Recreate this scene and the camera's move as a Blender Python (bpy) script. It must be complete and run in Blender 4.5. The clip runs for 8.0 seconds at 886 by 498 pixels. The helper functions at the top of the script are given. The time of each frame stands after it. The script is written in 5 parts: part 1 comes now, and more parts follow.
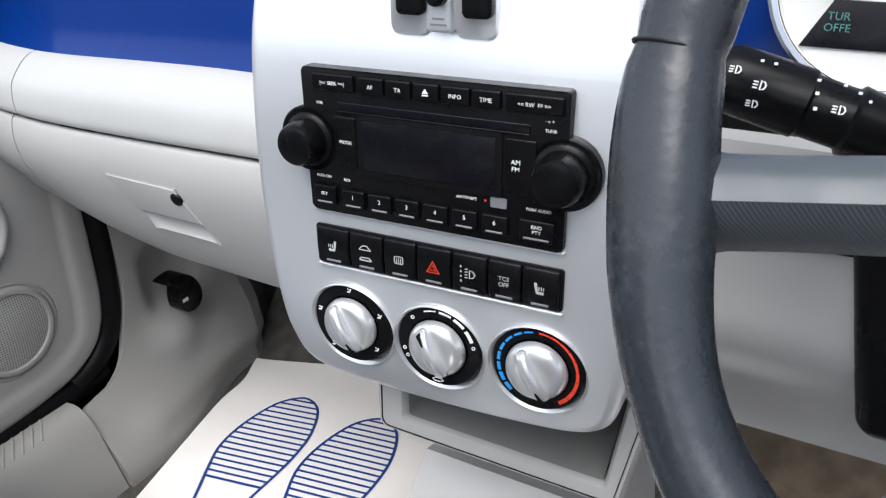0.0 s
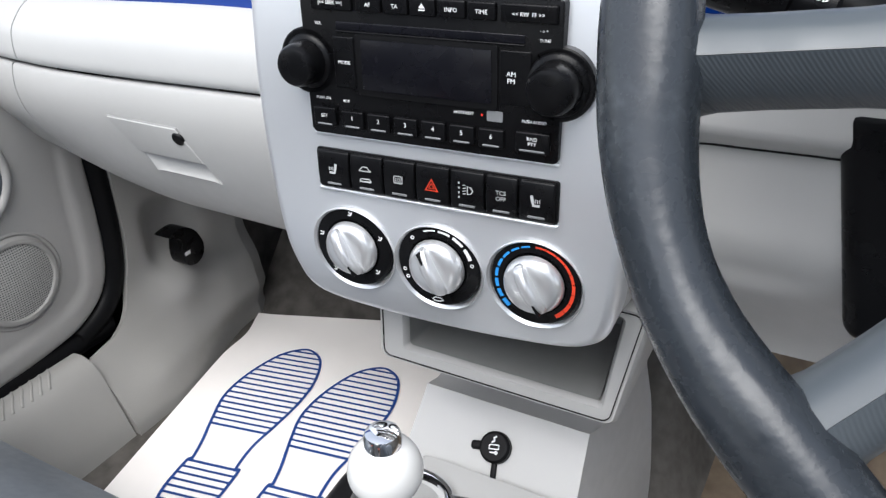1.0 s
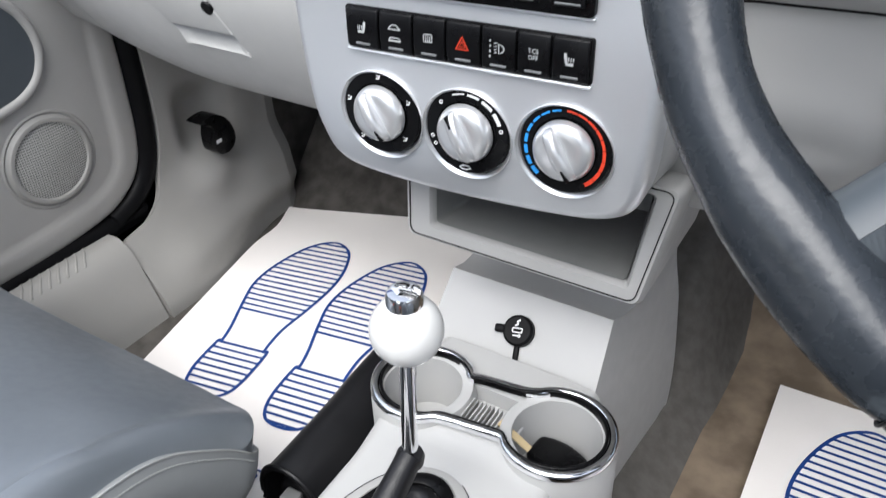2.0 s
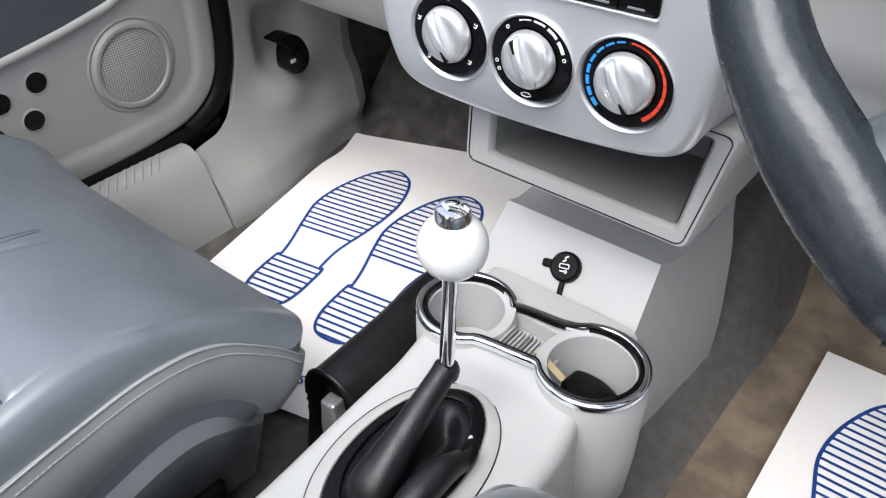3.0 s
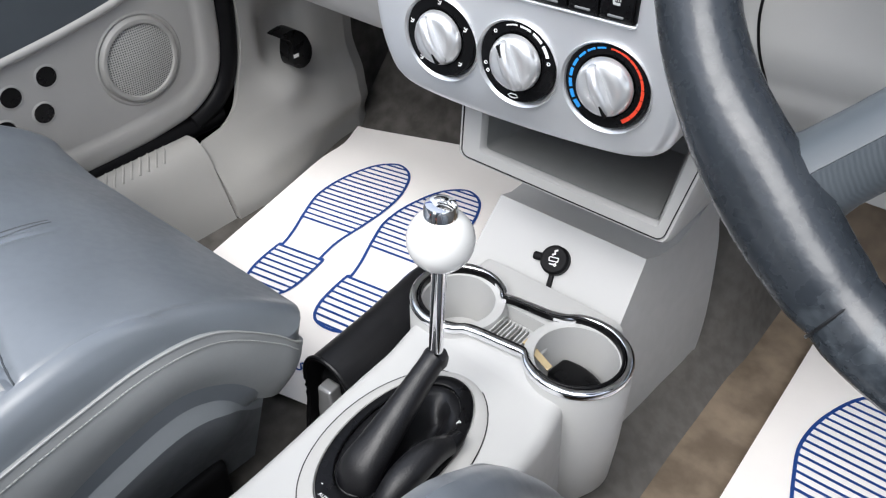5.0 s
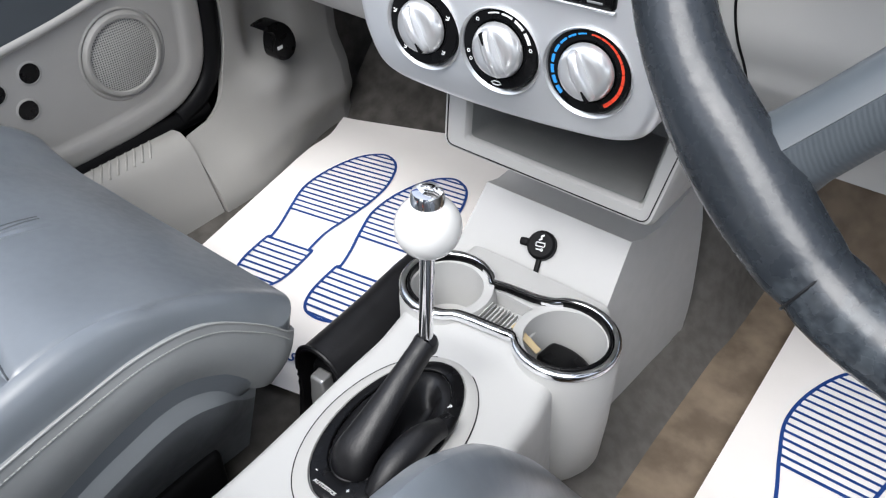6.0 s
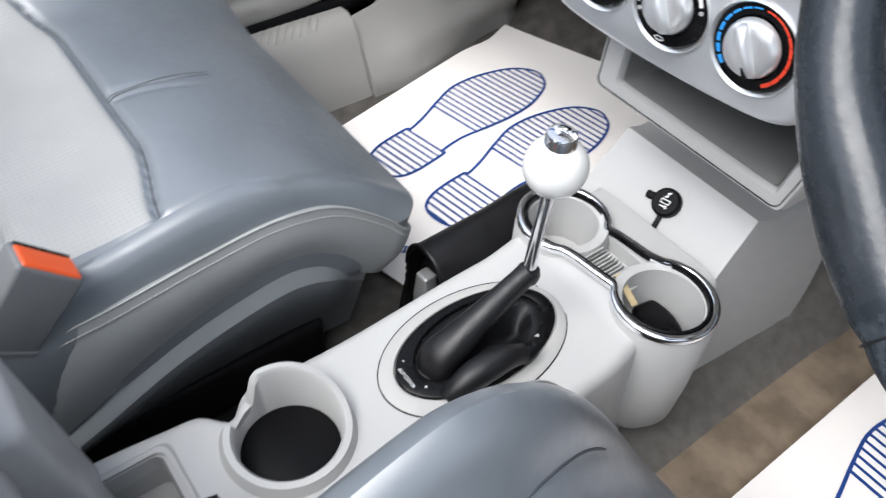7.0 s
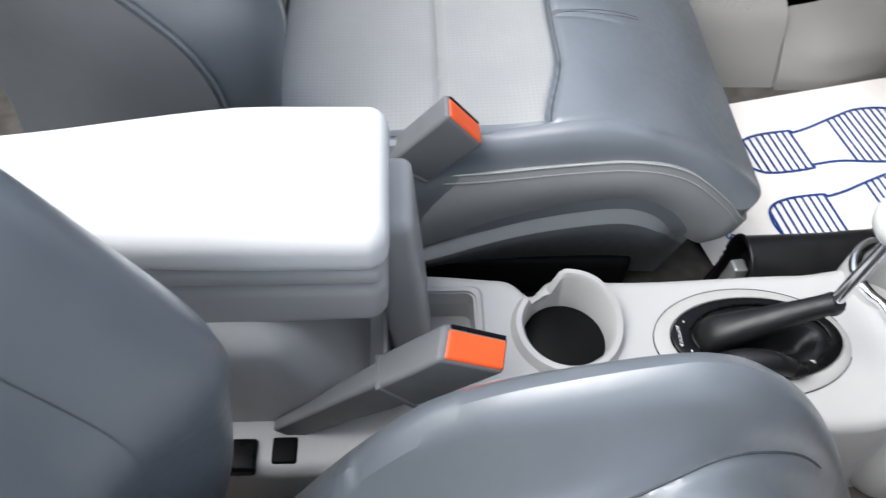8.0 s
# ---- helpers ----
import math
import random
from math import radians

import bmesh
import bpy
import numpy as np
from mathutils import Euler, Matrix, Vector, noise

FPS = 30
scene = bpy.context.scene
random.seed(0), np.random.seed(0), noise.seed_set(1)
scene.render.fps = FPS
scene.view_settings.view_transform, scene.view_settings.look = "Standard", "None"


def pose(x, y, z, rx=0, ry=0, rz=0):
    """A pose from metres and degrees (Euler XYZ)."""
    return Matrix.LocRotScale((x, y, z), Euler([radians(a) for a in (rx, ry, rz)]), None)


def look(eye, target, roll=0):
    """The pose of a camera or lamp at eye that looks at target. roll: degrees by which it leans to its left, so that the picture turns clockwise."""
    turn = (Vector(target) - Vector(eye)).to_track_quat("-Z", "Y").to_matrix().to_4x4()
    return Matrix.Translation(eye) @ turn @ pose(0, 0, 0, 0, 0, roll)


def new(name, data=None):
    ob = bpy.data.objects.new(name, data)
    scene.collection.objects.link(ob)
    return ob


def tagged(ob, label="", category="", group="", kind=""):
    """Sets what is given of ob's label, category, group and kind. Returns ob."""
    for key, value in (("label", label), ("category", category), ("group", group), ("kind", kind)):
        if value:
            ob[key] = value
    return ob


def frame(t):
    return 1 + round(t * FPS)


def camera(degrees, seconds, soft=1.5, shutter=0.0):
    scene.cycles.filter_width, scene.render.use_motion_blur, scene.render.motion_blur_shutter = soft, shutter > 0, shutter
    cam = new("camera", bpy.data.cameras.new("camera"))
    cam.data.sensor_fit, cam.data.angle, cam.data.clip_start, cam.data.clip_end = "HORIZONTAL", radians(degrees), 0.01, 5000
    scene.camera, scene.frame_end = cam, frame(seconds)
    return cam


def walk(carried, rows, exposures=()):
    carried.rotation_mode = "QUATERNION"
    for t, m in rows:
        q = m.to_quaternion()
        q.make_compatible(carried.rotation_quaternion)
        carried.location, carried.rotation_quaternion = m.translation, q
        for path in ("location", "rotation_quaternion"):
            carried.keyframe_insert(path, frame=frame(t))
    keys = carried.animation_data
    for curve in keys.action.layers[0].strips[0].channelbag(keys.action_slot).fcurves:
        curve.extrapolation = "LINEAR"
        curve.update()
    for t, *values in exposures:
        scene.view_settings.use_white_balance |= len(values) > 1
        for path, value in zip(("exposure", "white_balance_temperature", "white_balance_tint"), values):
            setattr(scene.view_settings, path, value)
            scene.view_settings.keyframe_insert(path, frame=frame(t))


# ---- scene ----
cam = camera(59.5, 8.0, soft=1.2, shutter=0.25)
PATH = [
    (0, (0.238, -0.003, 0.785), (-0.641, 1.549, -0.119), -1.6),
    (0.2, (0.237, -0.01, 0.779), (-0.635, 1.546, -0.126), -2.8),
    (0.5, (0.244, -0.017, 0.762), (-0.581, 1.55, -0.167), -1.2),
    (0.7, (0.246, -0.024, 0.757), (-0.593, 1.542, -0.162), -1.1),
    (1, (0.252, -0.03, 0.755), (-0.613, 1.498, -0.203), -2.3),
    (1.2, (0.253, -0.027, 0.754), (-0.652, 1.467, -0.22), -2.8),
    (1.5, (0.254, -0.034, 0.741), (-0.638, 1.43, -0.288), -2.0),
    (1.7, (0.258, -0.039, 0.732), (-0.621, 1.413, -0.328), -2.1),
    (2, (0.262, -0.04, 0.716), (-0.629, 1.352, -0.411), -2.0),
    (2.2, (0.264, -0.045, 0.71), (-0.652, 1.298, -0.454), -1.8),
    (3.3, (0.293, -0.056, 0.71), (-0.688, 1.161, -0.538), 0.1),
    (3.5, (0.297, -0.055, 0.712), (-0.674, 1.16, -0.546), 0.0),
    (4, (0.297, -0.055, 0.725), (-0.686, 1.176, -0.508), -0.4),
    (4.2, (0.299, -0.063, 0.727), (-0.673, 1.137, -0.545), -0.6),
    (5.3, (0.309, -0.065, 0.73), (-0.67, 1.151, -0.52), 0.3),
    (5.5, (0.31, -0.069, 0.73), (-0.641, 1.15, -0.539), 0.3),
    (6, (0.313, -0.07, 0.733), (-0.634, 1.147, -0.541), -0.5),
    (6.2, (0.312, -0.072, 0.736), (-0.644, 1.13, -0.545), -0.7),
    (6.5, (0.31, -0.07, 0.746), (-0.69, 1.062, -0.566), -1.4),
    (6.7, (0.309, -0.069, 0.754), (-0.683, 1.029, -0.592), 0.2),
    (6.8, (0.314, -0.067, 0.756), (-0.694, 0.982, -0.617), 1.3),
    (6.9, (0.317, -0.071, 0.759), (-0.707, 0.875, -0.675), 3.4),
    (7, (0.321, -0.073, 0.766), (-0.721, 0.805, -0.697), 4.5),
    (7.2, (0.334, -0.083, 0.781), (-0.732, 0.614, -0.761), 6.6),
    (7.3, (0.345, -0.09, 0.785), (-0.759, 0.487, -0.78), 6.0),
    (7.5, (0.365, -0.104, 0.811), (-0.775, 0.313, -0.779), 6.4),
    (8, (0.397, -0.123, 0.846), (-0.799, -0.01, -0.753), 3.8),
]
walk(cam, [(t, look(eye, target, roll)) for t, eye, target, roll in PATH], [(0.0, 1.46, 6250, 10), (1.0, 1.62, 6250, 10), (2.0, 1.72, 6250, 10), (3.3, 1.78, 6250, 10), (8.0, 1.80, 6250, 10)])

# ---- daylight: an overcast sky over the open car ----
world = bpy.data.worlds.new("overcast_sky")
scene.world = world
world.use_nodes = True
wn = world.node_tree.nodes
sky = wn.new("ShaderNodeTexSky")
sky.sky_type, sky.sun_disc = "NISHITA", False
sky.sun_elevation, sky.sun_rotation = radians(57), radians(195)
sky.air_density, sky.dust_density, sky.ozone_density = 1.0, 2.0, 1.2
cloud = wn.new("ShaderNodeHueSaturation")      # cloud cover greys the blue
cloud.inputs["Saturation"].default_value = 0.4
world.node_tree.links.new(sky.outputs[0], cloud.inputs["Color"])
world.node_tree.links.new(cloud.outputs[0], wn["Background"].inputs[0])
wn["Background"].inputs[1].default_value = 0.098
sun_data = bpy.data.lights.new("sun", "SUN")
sun_data.energy, sun_data.angle, sun_data.color = 1.3, radians(50), (1.0, 0.97, 0.92)
sun = new("sun", sun_data)
sun.matrix_world = look((0.5, -1.8, 2.85), (0, 0, 0))


# ---- materials ----
def material(name, colour, rough=0.5, metal=0.0, coat=0.0, grain=0.0, grain_size=900.0, vary=0.06, vary_size=9.0, rough_vary=0.08, specular=0.5, coat_rough=0.05):
    m = bpy.data.materials.new(name)
    m.use_nodes = True
    nt = m.node_tree
    n, l = nt.nodes, nt.links
    b = n["Principled BSDF"]
    b.inputs["Roughness"].default_value = rough
    b.inputs["Metallic"].default_value = metal
    b.inputs["Coat Weight"].default_value = coat
    b.inputs["Coat Roughness"].default_value = coat_rough
    b.inputs["Specular IOR Level"].default_value = specular
    co = n.new("ShaderNodeTexCoord")
    big = n.new("ShaderNodeTexNoise")
    big.inputs["Scale"].default_value, big.inputs["Detail"].default_value = vary_size, 6.0
    l.new(co.outputs["Object"], big.inputs["Vector"])
    ramp = n.new("ShaderNodeMapRange")
    ramp.interpolation_type = "SMOOTHERSTEP"
    ramp.inputs["From Min"].default_value, ramp.inputs["From Max"].default_value = 0.2, 0.8
    ramp.inputs["To Min"].default_value, ramp.inputs["To Max"].default_value = 1 - vary, 1 + vary
    l.new(big.outputs["Fac"], ramp.inputs["Value"])
    mul = n.new("ShaderNodeVectorMath")
    mul.operation = "SCALE"
    mul.inputs[0].default_value = colour
    l.new(ramp.outputs["Result"], mul.inputs["Scale"])
    l.new(mul.outputs["Vector"], b.inputs["Base Color"])
    rr = n.new("ShaderNodeMapRange")
    rr.interpolation_type = "SMOOTHERSTEP"
    rr.inputs["From Min"].default_value, rr.inputs["From Max"].default_value = 0.15, 0.85
    rr.inputs["To Min"].default_value, rr.inputs["To Max"].default_value = max(rough - rough_vary, 0.02), rough + rough_vary
    fine = n.new("ShaderNodeTexNoise")
    fine.inputs["Scale"].default_value, fine.inputs["Detail"].default_value = vary_size * 7, 4.0
    l.new(co.outputs["Object"], fine.inputs["Vector"])
    l.new(fine.outputs["Fac"], rr.inputs["Value"])
    l.new(rr.outputs["Result"], b.inputs["Roughness"])
    if grain:
        v = n.new("ShaderNodeTexNoise")
        v.inputs["Scale"].default_value, v.inputs["Detail"].default_value = grain_size * 0.22, 3.0
        l.new(co.outputs["Object"], v.inputs["Vector"])
        bump = n.new("ShaderNodeBump")
        bump.inputs["Strength"].default_value = grain * 0.45
        bump.inputs["Distance"].default_value = 0.0006
        l.new(v.outputs["Fac"], bump.inputs["Height"])
        l.new(bump.outputs["Normal"], b.inputs["Normal"])
    return m


SILVER = material("silver_paint", (0.71, 0.725, 0.745), 0.38, 0.72, vary=0.01, rough_vary=0.02)
STONE = material("stone_grey_plastic", (0.37, 0.367, 0.355), 0.5, grain=0.25, grain_size=1100, vary=0.025)
STONE_PALE = material("pale_console_plastic", (0.405, 0.405, 0.398), 0.45, grain=0.12, grain_size=1300, vary=0.02)
PAD_GREY = material("pale_dashboard_vinyl", (0.42, 0.42, 0.41), 0.5, grain=0.2, grain_size=1300, vary=0.02)
# near-white carries the glare of overhead light on the armrest lid
LID_LIT = material("lit_lid_vinyl", (0.74, 0.74, 0.73), 0.45, grain=0.15, grain_size=1200, vary=0.015)
SLATE_VINYL = material("dark_slate_vinyl", (0.060, 0.070, 0.080), 0.45, grain=0.2, grain_size=1100, vary=0.06)
TRIM_GREY = material("grey_trim_plastic", (0.285, 0.278, 0.263), 0.5, grain=0.2, grain_size=1100, vary=0.03)
GRILLE = material("perforated_grille", (0.36, 0.355, 0.335), 0.55, vary=0.03)
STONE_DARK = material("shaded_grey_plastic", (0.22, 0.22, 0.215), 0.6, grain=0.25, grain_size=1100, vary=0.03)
DOOR_GREY = material("door_trim_plastic", (0.335, 0.328, 0.312), 0.5, grain=0.3, grain_size=1000, vary=0.03)
BLUE = material("blue_car_paint", (0.0008, 0.024, 0.165), 0.42, 0.0, coat=0.30, coat_rough=0.10, specular=0.12, vary=0.05)
BLACK = material("black_plastic", (0.0035, 0.0035, 0.004), 0.30, vary=0.1, specular=0.16)
BLACK_SOFT = material("black_rubber", (0.005, 0.005, 0.0055), 0.42, vary=0.15, specular=0.09)
BLACK_GLOSS = material("black_glass", (0.004, 0.004, 0.006), 0.26, specular=0.22)
LEATHER = material("slate_leather", (0.128, 0.145, 0.163), 0.40, coat=0.8, coat_rough=0.32, grain=0.16, grain_size=2200, vary=0.07, vary_size=14, specular=1.0)
SEAM = material("dark_seam_thread", (0.045, 0.052, 0.060), 0.7, vary=0.1)
LEATHER_PALE = material("pale_grey_leather", (0.34, 0.345, 0.335), 0.45, grain=0.18, grain_size=700, vary=0.05, vary_size=14)
WHEEL_LEATHER = material("worn_wheel_leather", (0.020, 0.024, 0.029), 0.27, grain=0.50, grain_size=1300, vary=0.14, vary_size=22, rough_vary=0.07, specular=0.55)
SPOKE = material("slate_wheel_plastic", (0.062, 0.073, 0.082), 0.40, vary=0.05)
RIBBED = material("ribbed_wheel_grip", (0.050, 0.059, 0.067), 0.44, vary=0.05)
BLACK_LEATHER = material("black_leather", (0.006, 0.006, 0.007), 0.40, grain=0.8, grain_size=2600, vary=0.15, specular=0.40)
# one seat plastic in a shaded and a lit tone
SEAT_SHADED = material("shaded_slate_plastic", (0.090, 0.098, 0.106), 0.5, grain=0.4, grain_size=900, vary=0.05)
SEAT_LIT = material("lit_slate_plastic", (0.185, 0.200, 0.212), 0.55, grain=0.4, grain_size=900, vary=0.05)
CHROME = material("chrome", (0.85, 0.86, 0.88), 0.06, 1.0, vary=0.02, rough_vary=0.03)
BRUSHED = material("satin_silver_plastic", (0.70, 0.705, 0.71), 0.28, 0.75, vary=0.01, vary_size=20, rough_vary=0.0)
BALL = material("white_gloss_ball", (0.66, 0.66, 0.645), 0.12, coat=0.6, vary=0.01)
CARPET_GREY = material("mid_grey_carpet", (0.115, 0.108, 0.100), 0.95, grain=0.9, grain_size=520, vary=0.14, vary_size=60, specular=0.1)
CARPET = material("grey_carpet", (0.085, 0.079, 0.072), 0.95, grain=1.0, grain_size=420, vary=0.3, vary_size=30, specular=0.1)
CARPET_BROWN = material("worn_brown_carpet", (0.185, 0.146, 0.108), 0.95, grain=1.0, grain_size=380, vary=0.32, vary_size=20, specular=0.1)
PAPER = material("white_paper", (0.80, 0.77, 0.74), 0.75, grain=0.1, grain_size=500, vary=0.025)
INK = material("blue_ink", (0.004, 0.040, 0.20), 0.7)
WHITE_PRINT = material("white_print", (0.75, 0.75, 0.75), 0.6)
GREY_PRINT = material("grey_print", (0.42, 0.43, 0.43), 0.6)
RED_PRINT = material("red_print", (0.55, 0.02, 0.01), 0.5)
ORANGE_PRINT = material("orange_print", (0.62, 0.045, 0.015), 0.5)
BLUE_PRINT = material("light_blue_print", (0.02, 0.24, 0.62), 0.5)
ORANGE = material("orange_button_plastic", (0.85, 0.11, 0.02), 0.45)
BELT_GREY = material("grey_buckle_plastic", (0.15, 0.155, 0.16), 0.5, grain=0.2)
TAN = material("tan_tag", (0.42, 0.33, 0.19), 0.7)
DIAL_FACE = material("pale_dial_face", (0.62, 0.62, 0.60), 0.5)
ASPHALT = material("asphalt", (0.05, 0.05, 0.052), 0.9, grain=0.8, grain_size=120, vary=0.2, vary_size=3)
GREEN_PRINT = material("green_display_print", (0.05, 0.19, 0.17), 0.5)


def perforate(m, pitch, hole, dark, lie=(0, 1, 1)):
    """Rows of small round holes in a flat sheet, on two of the object's axes."""
    nt = m.node_tree
    n, l = nt.nodes, nt.links
    co = n.new("ShaderNodeTexCoord")
    v = n.new("ShaderNodeTexVoronoi")
    v.inputs["Scale"].default_value, v.inputs["Randomness"].default_value = 1.0 / pitch, 0.0
    flat = n.new("ShaderNodeVectorMath")
    flat.operation = "MULTIPLY"
    flat.inputs[1].default_value = lie
    l.new(co.outputs["Object"], flat.inputs[0])
    l.new(flat.outputs["Vector"], v.inputs["Vector"])
    cut = n.new("ShaderNodeMath")
    cut.operation = "LESS_THAN"
    cut.inputs[1].default_value = hole
    l.new(v.outputs["Distance"], cut.inputs[0])
    b = n["Principled BSDF"]
    old = b.inputs["Base Color"].links[0].from_socket
    blend = n.new("ShaderNodeMix")
    blend.data_type = "RGBA"
    l.new(cut.outputs[0], blend.inputs["Factor"])
    l.new(old, blend.inputs["A"])
    blend.inputs["B"].default_value = (*dark, 1)
    l.new(blend.outputs["Result"], b.inputs["Base Color"])


perforate(GRILLE, 0.0034, 0.32, (0.11, 0.11, 0.105))
BAND_LEATHER = material("mid_grey_leather", (0.265, 0.275, 0.275), 0.45, grain=0.18, grain_size=1200, vary=0.05, vary_size=14)
LEATHER_HOLES = material("perforated_pale_leather", (0.31, 0.315, 0.31), 0.45, grain=0.18, grain_size=700, vary=0.05, vary_size=14)
perforate(LEATHER_HOLES, 0.0050, 0.20, (0.27, 0.272, 0.27), (1, 1, 0))
SLATE_GREY = material("slate_grey_leather", (0.125, 0.132, 0.138), 0.42, grain=0.25, grain_size=1500, vary=0.06, vary_size=14, specular=0.7)


def ribs(m, pitch, depth, lie):
    """Fine parallel ridges across a moulded grip."""
    nt = m.node_tree
    n, l = nt.nodes, nt.links
    co = n.new("ShaderNodeTexCoord")
    flat = n.new("ShaderNodeVectorMath")
    flat.operation = "DOT_PRODUCT"
    flat.inputs[1].default_value = lie
    l.new(co.outputs["Object"], flat.inputs[0])
    turn = n.new("ShaderNodeMath")
    turn.operation = "MULTIPLY"
    turn.inputs[1].default_value = 2 * math.pi / pitch
    l.new(flat.outputs["Value"], turn.inputs[0])
    wave = n.new("ShaderNodeMath")
    wave.operation = "SINE"
    l.new(turn.outputs[0], wave.inputs[0])
    bump = n.new("ShaderNodeBump")
    bump.inputs["Strength"].default_value, bump.inputs["Distance"].default_value = 1.0, depth
    l.new(wave.outputs[0], bump.inputs["Height"])
    l.new(bump.outputs["Normal"], n["Principled BSDF"].inputs["Normal"])


ribs(RIBBED, 0.0017, 0.00005, (1.0, -0.35, 0.55))


def scuffed(m, pale, size, share):
    """Worn pale patches with torn edges where palms have rubbed a leather."""
    nt = m.node_tree
    n, l = nt.nodes, nt.links
    co = n.new("ShaderNodeTexCoord")
    broad, torn = n.new("ShaderNodeTexNoise"), n.new("ShaderNodeTexNoise")
    broad.inputs["Scale"].default_value, broad.inputs["Detail"].default_value = size, 2.0
    torn.inputs["Scale"].default_value, torn.inputs["Detail"].default_value = size * 16, 5.0
    for node in (broad, torn):
        l.new(co.outputs["Object"], node.inputs["Vector"])
    both = n.new("ShaderNodeMath")
    both.operation = "MULTIPLY_ADD"
    both.inputs[1].default_value = 0.35
    l.new(torn.outputs["Fac"], both.inputs[0])
    l.new(broad.outputs["Fac"], both.inputs[2])
    cut = n.new("ShaderNodeMapRange")
    cut.inputs["From Min"].default_value, cut.inputs["From Max"].default_value = share, share + 0.10
    cut.inputs["To Max"].default_value = 0.75
    l.new(both.outputs[0], cut.inputs["Value"])
    b = n["Principled BSDF"]
    old = b.inputs["Base Color"].links[0].from_socket
    blend = n.new("ShaderNodeMix")
    blend.data_type = "RGBA"
    l.new(cut.outputs["Result"], blend.inputs["Factor"])
    l.new(old, blend.inputs["A"])
    blend.inputs["B"].default_value = (*pale, 1)
    l.new(blend.outputs["Result"], b.inputs["Base Color"])


scuffed(WHEEL_LEATHER, (0.055, 0.064, 0.072), 14.0, 0.80)


# ---- shaping ----
def part(name, bm, mat, parent=None, label="", sharp=38.0):
    me = bpy.data.meshes.new(name)
    bmesh.ops.recalc_face_normals(bm, faces=bm.faces)
    for face in bm.faces:
        face.smooth = True
    bm.to_mesh(me)
    bm.free()
    me.set_sharp_from_angle(angle=radians(sharp))
    me.materials.append(mat)
    ob = new(name, me)
    ob.parent = parent
    if label:
        tagged(ob, label)
    return ob


def thing(name, label, category, group="", kind=""):
    return tagged(new(name), label, category, group, kind)


def ticks(lo, hi, r, n):
    c = [lo + r - r * math.tan(radians(a)) for a in (45, 30, 15)]
    c += [lo + r + (hi - lo - 2 * r) * i / n for i in range(n + 1)]
    c += [hi - r + r * math.tan(radians(a)) for a in (15, 30, 45)]
    return c


def rounded(lo, hi, r, n=(1, 1, 1), warp=None, bm=None, m=None):
    """A box with rounded edges of radius r, its faces cut into n cells, bent by warp."""
    bm = bm or bmesh.new()
    r = min(r, *[(h - l) * 0.499 for l, h in zip(lo, hi)])
    ax = [ticks(lo[k], hi[k], r, n[k]) for k in range(3)]
    made = {}

    def vert(p):
        key = tuple(round(c, 7) for c in p)
        if key not in made:
            q = [min(max(c, l + r), h - r) for c, l, h in zip(p, lo, hi)]
            d = Vector(p) - Vector(q)
            v = Vector(q) + (d.normalized() * r if d.length > 1e-9 else d)
            if warp:
                v = Vector(warp(v))
            if m:
                v = m @ v
            made[key] = bm.verts.new(v)
        return made[key]

    for k in range(3):
        a, b = (k + 1) % 3, (k + 2) % 3
        for side in (ax[k][0], ax[k][-1]):
            for i in range(len(ax[a]) - 1):
                for j in range(len(ax[b]) - 1):
                    quad = []
                    for u, v in ((i, j), (i + 1, j), (i + 1, j + 1), (i, j + 1)):
                        p = [0, 0, 0]
                        p[k], p[a], p[b] = side, ax[a][u], ax[b][v]
                        quad.append(vert(p))
                    if len(set(quad)) == 4:
                        try:
                            bm.faces.new(quad)
                        except ValueError:
                            pass
    return bm


def lathe(profile, m=None, seg=40, bm=None, arc=360.0, closed=False):
    """Turns (radius, height) pairs about z, then places by m."""
    bm = bm or bmesh.new()
    m = m or Matrix()
    full = arc >= 359.9
    rings = []
    for i in range(seg if full else seg + 1):
        a = radians(arc) * i / seg
        rings.append([bm.verts.new(m @ Vector((r * math.cos(a), r * math.sin(a), h))) for r, h in profile])
    count = len(rings)
    for i in range(count if full else count - 1):
        p, q = rings[i], rings[(i + 1) % count]
        span = len(profile) if closed else len(profile) - 1
        for j in range(span):
            k = (j + 1) % len(profile)
            bm.faces.new((p[j], q[j], q[k], p[k]))
    bmesh.ops.remove_doubles(bm, verts=bm.verts, dist=1e-6)
    return bm


def sweep(path, shape, closed=False, bm=None, up=(0, 0, 1), scale=None):
    """Carries a closed (sideways, up) shape along a path of points."""
    bm = bm or bmesh.new()
    pts = [Vector(p) for p in path]
    n = len(pts)
    rings = []
    for i, p in enumerate(pts):
        a = pts[(i - 1) % n] if closed or i else p
        b = pts[(i + 1) % n] if closed or i < n - 1 else p
        t = (b - a).normalized()
        side = t.cross(Vector(up)).normalized()
        top = side.cross(t)
        s = scale(i / max(n - 1, 1)) if scale else 1.0
        rings.append([bm.verts.new(p + side * x * s + top * y * s) for x, y in shape])
    for i in range(n if closed else n - 1):
        p, q = rings[i], rings[(i + 1) % n]
        for j in range(len(shape)):
            k = (j + 1) % len(shape)
            bm.faces.new((p[j], p[k], q[k], q[j]))
    if not closed:
        bm.faces.new(rings[0][::-1])
        bm.faces.new(rings[-1])
    return bm


def circle(r, n=10, squash=1.0):
    return [(r * math.cos(2 * math.pi * i / n), r * squash * math.sin(2 * math.pi * i / n)) for i in range(n)]


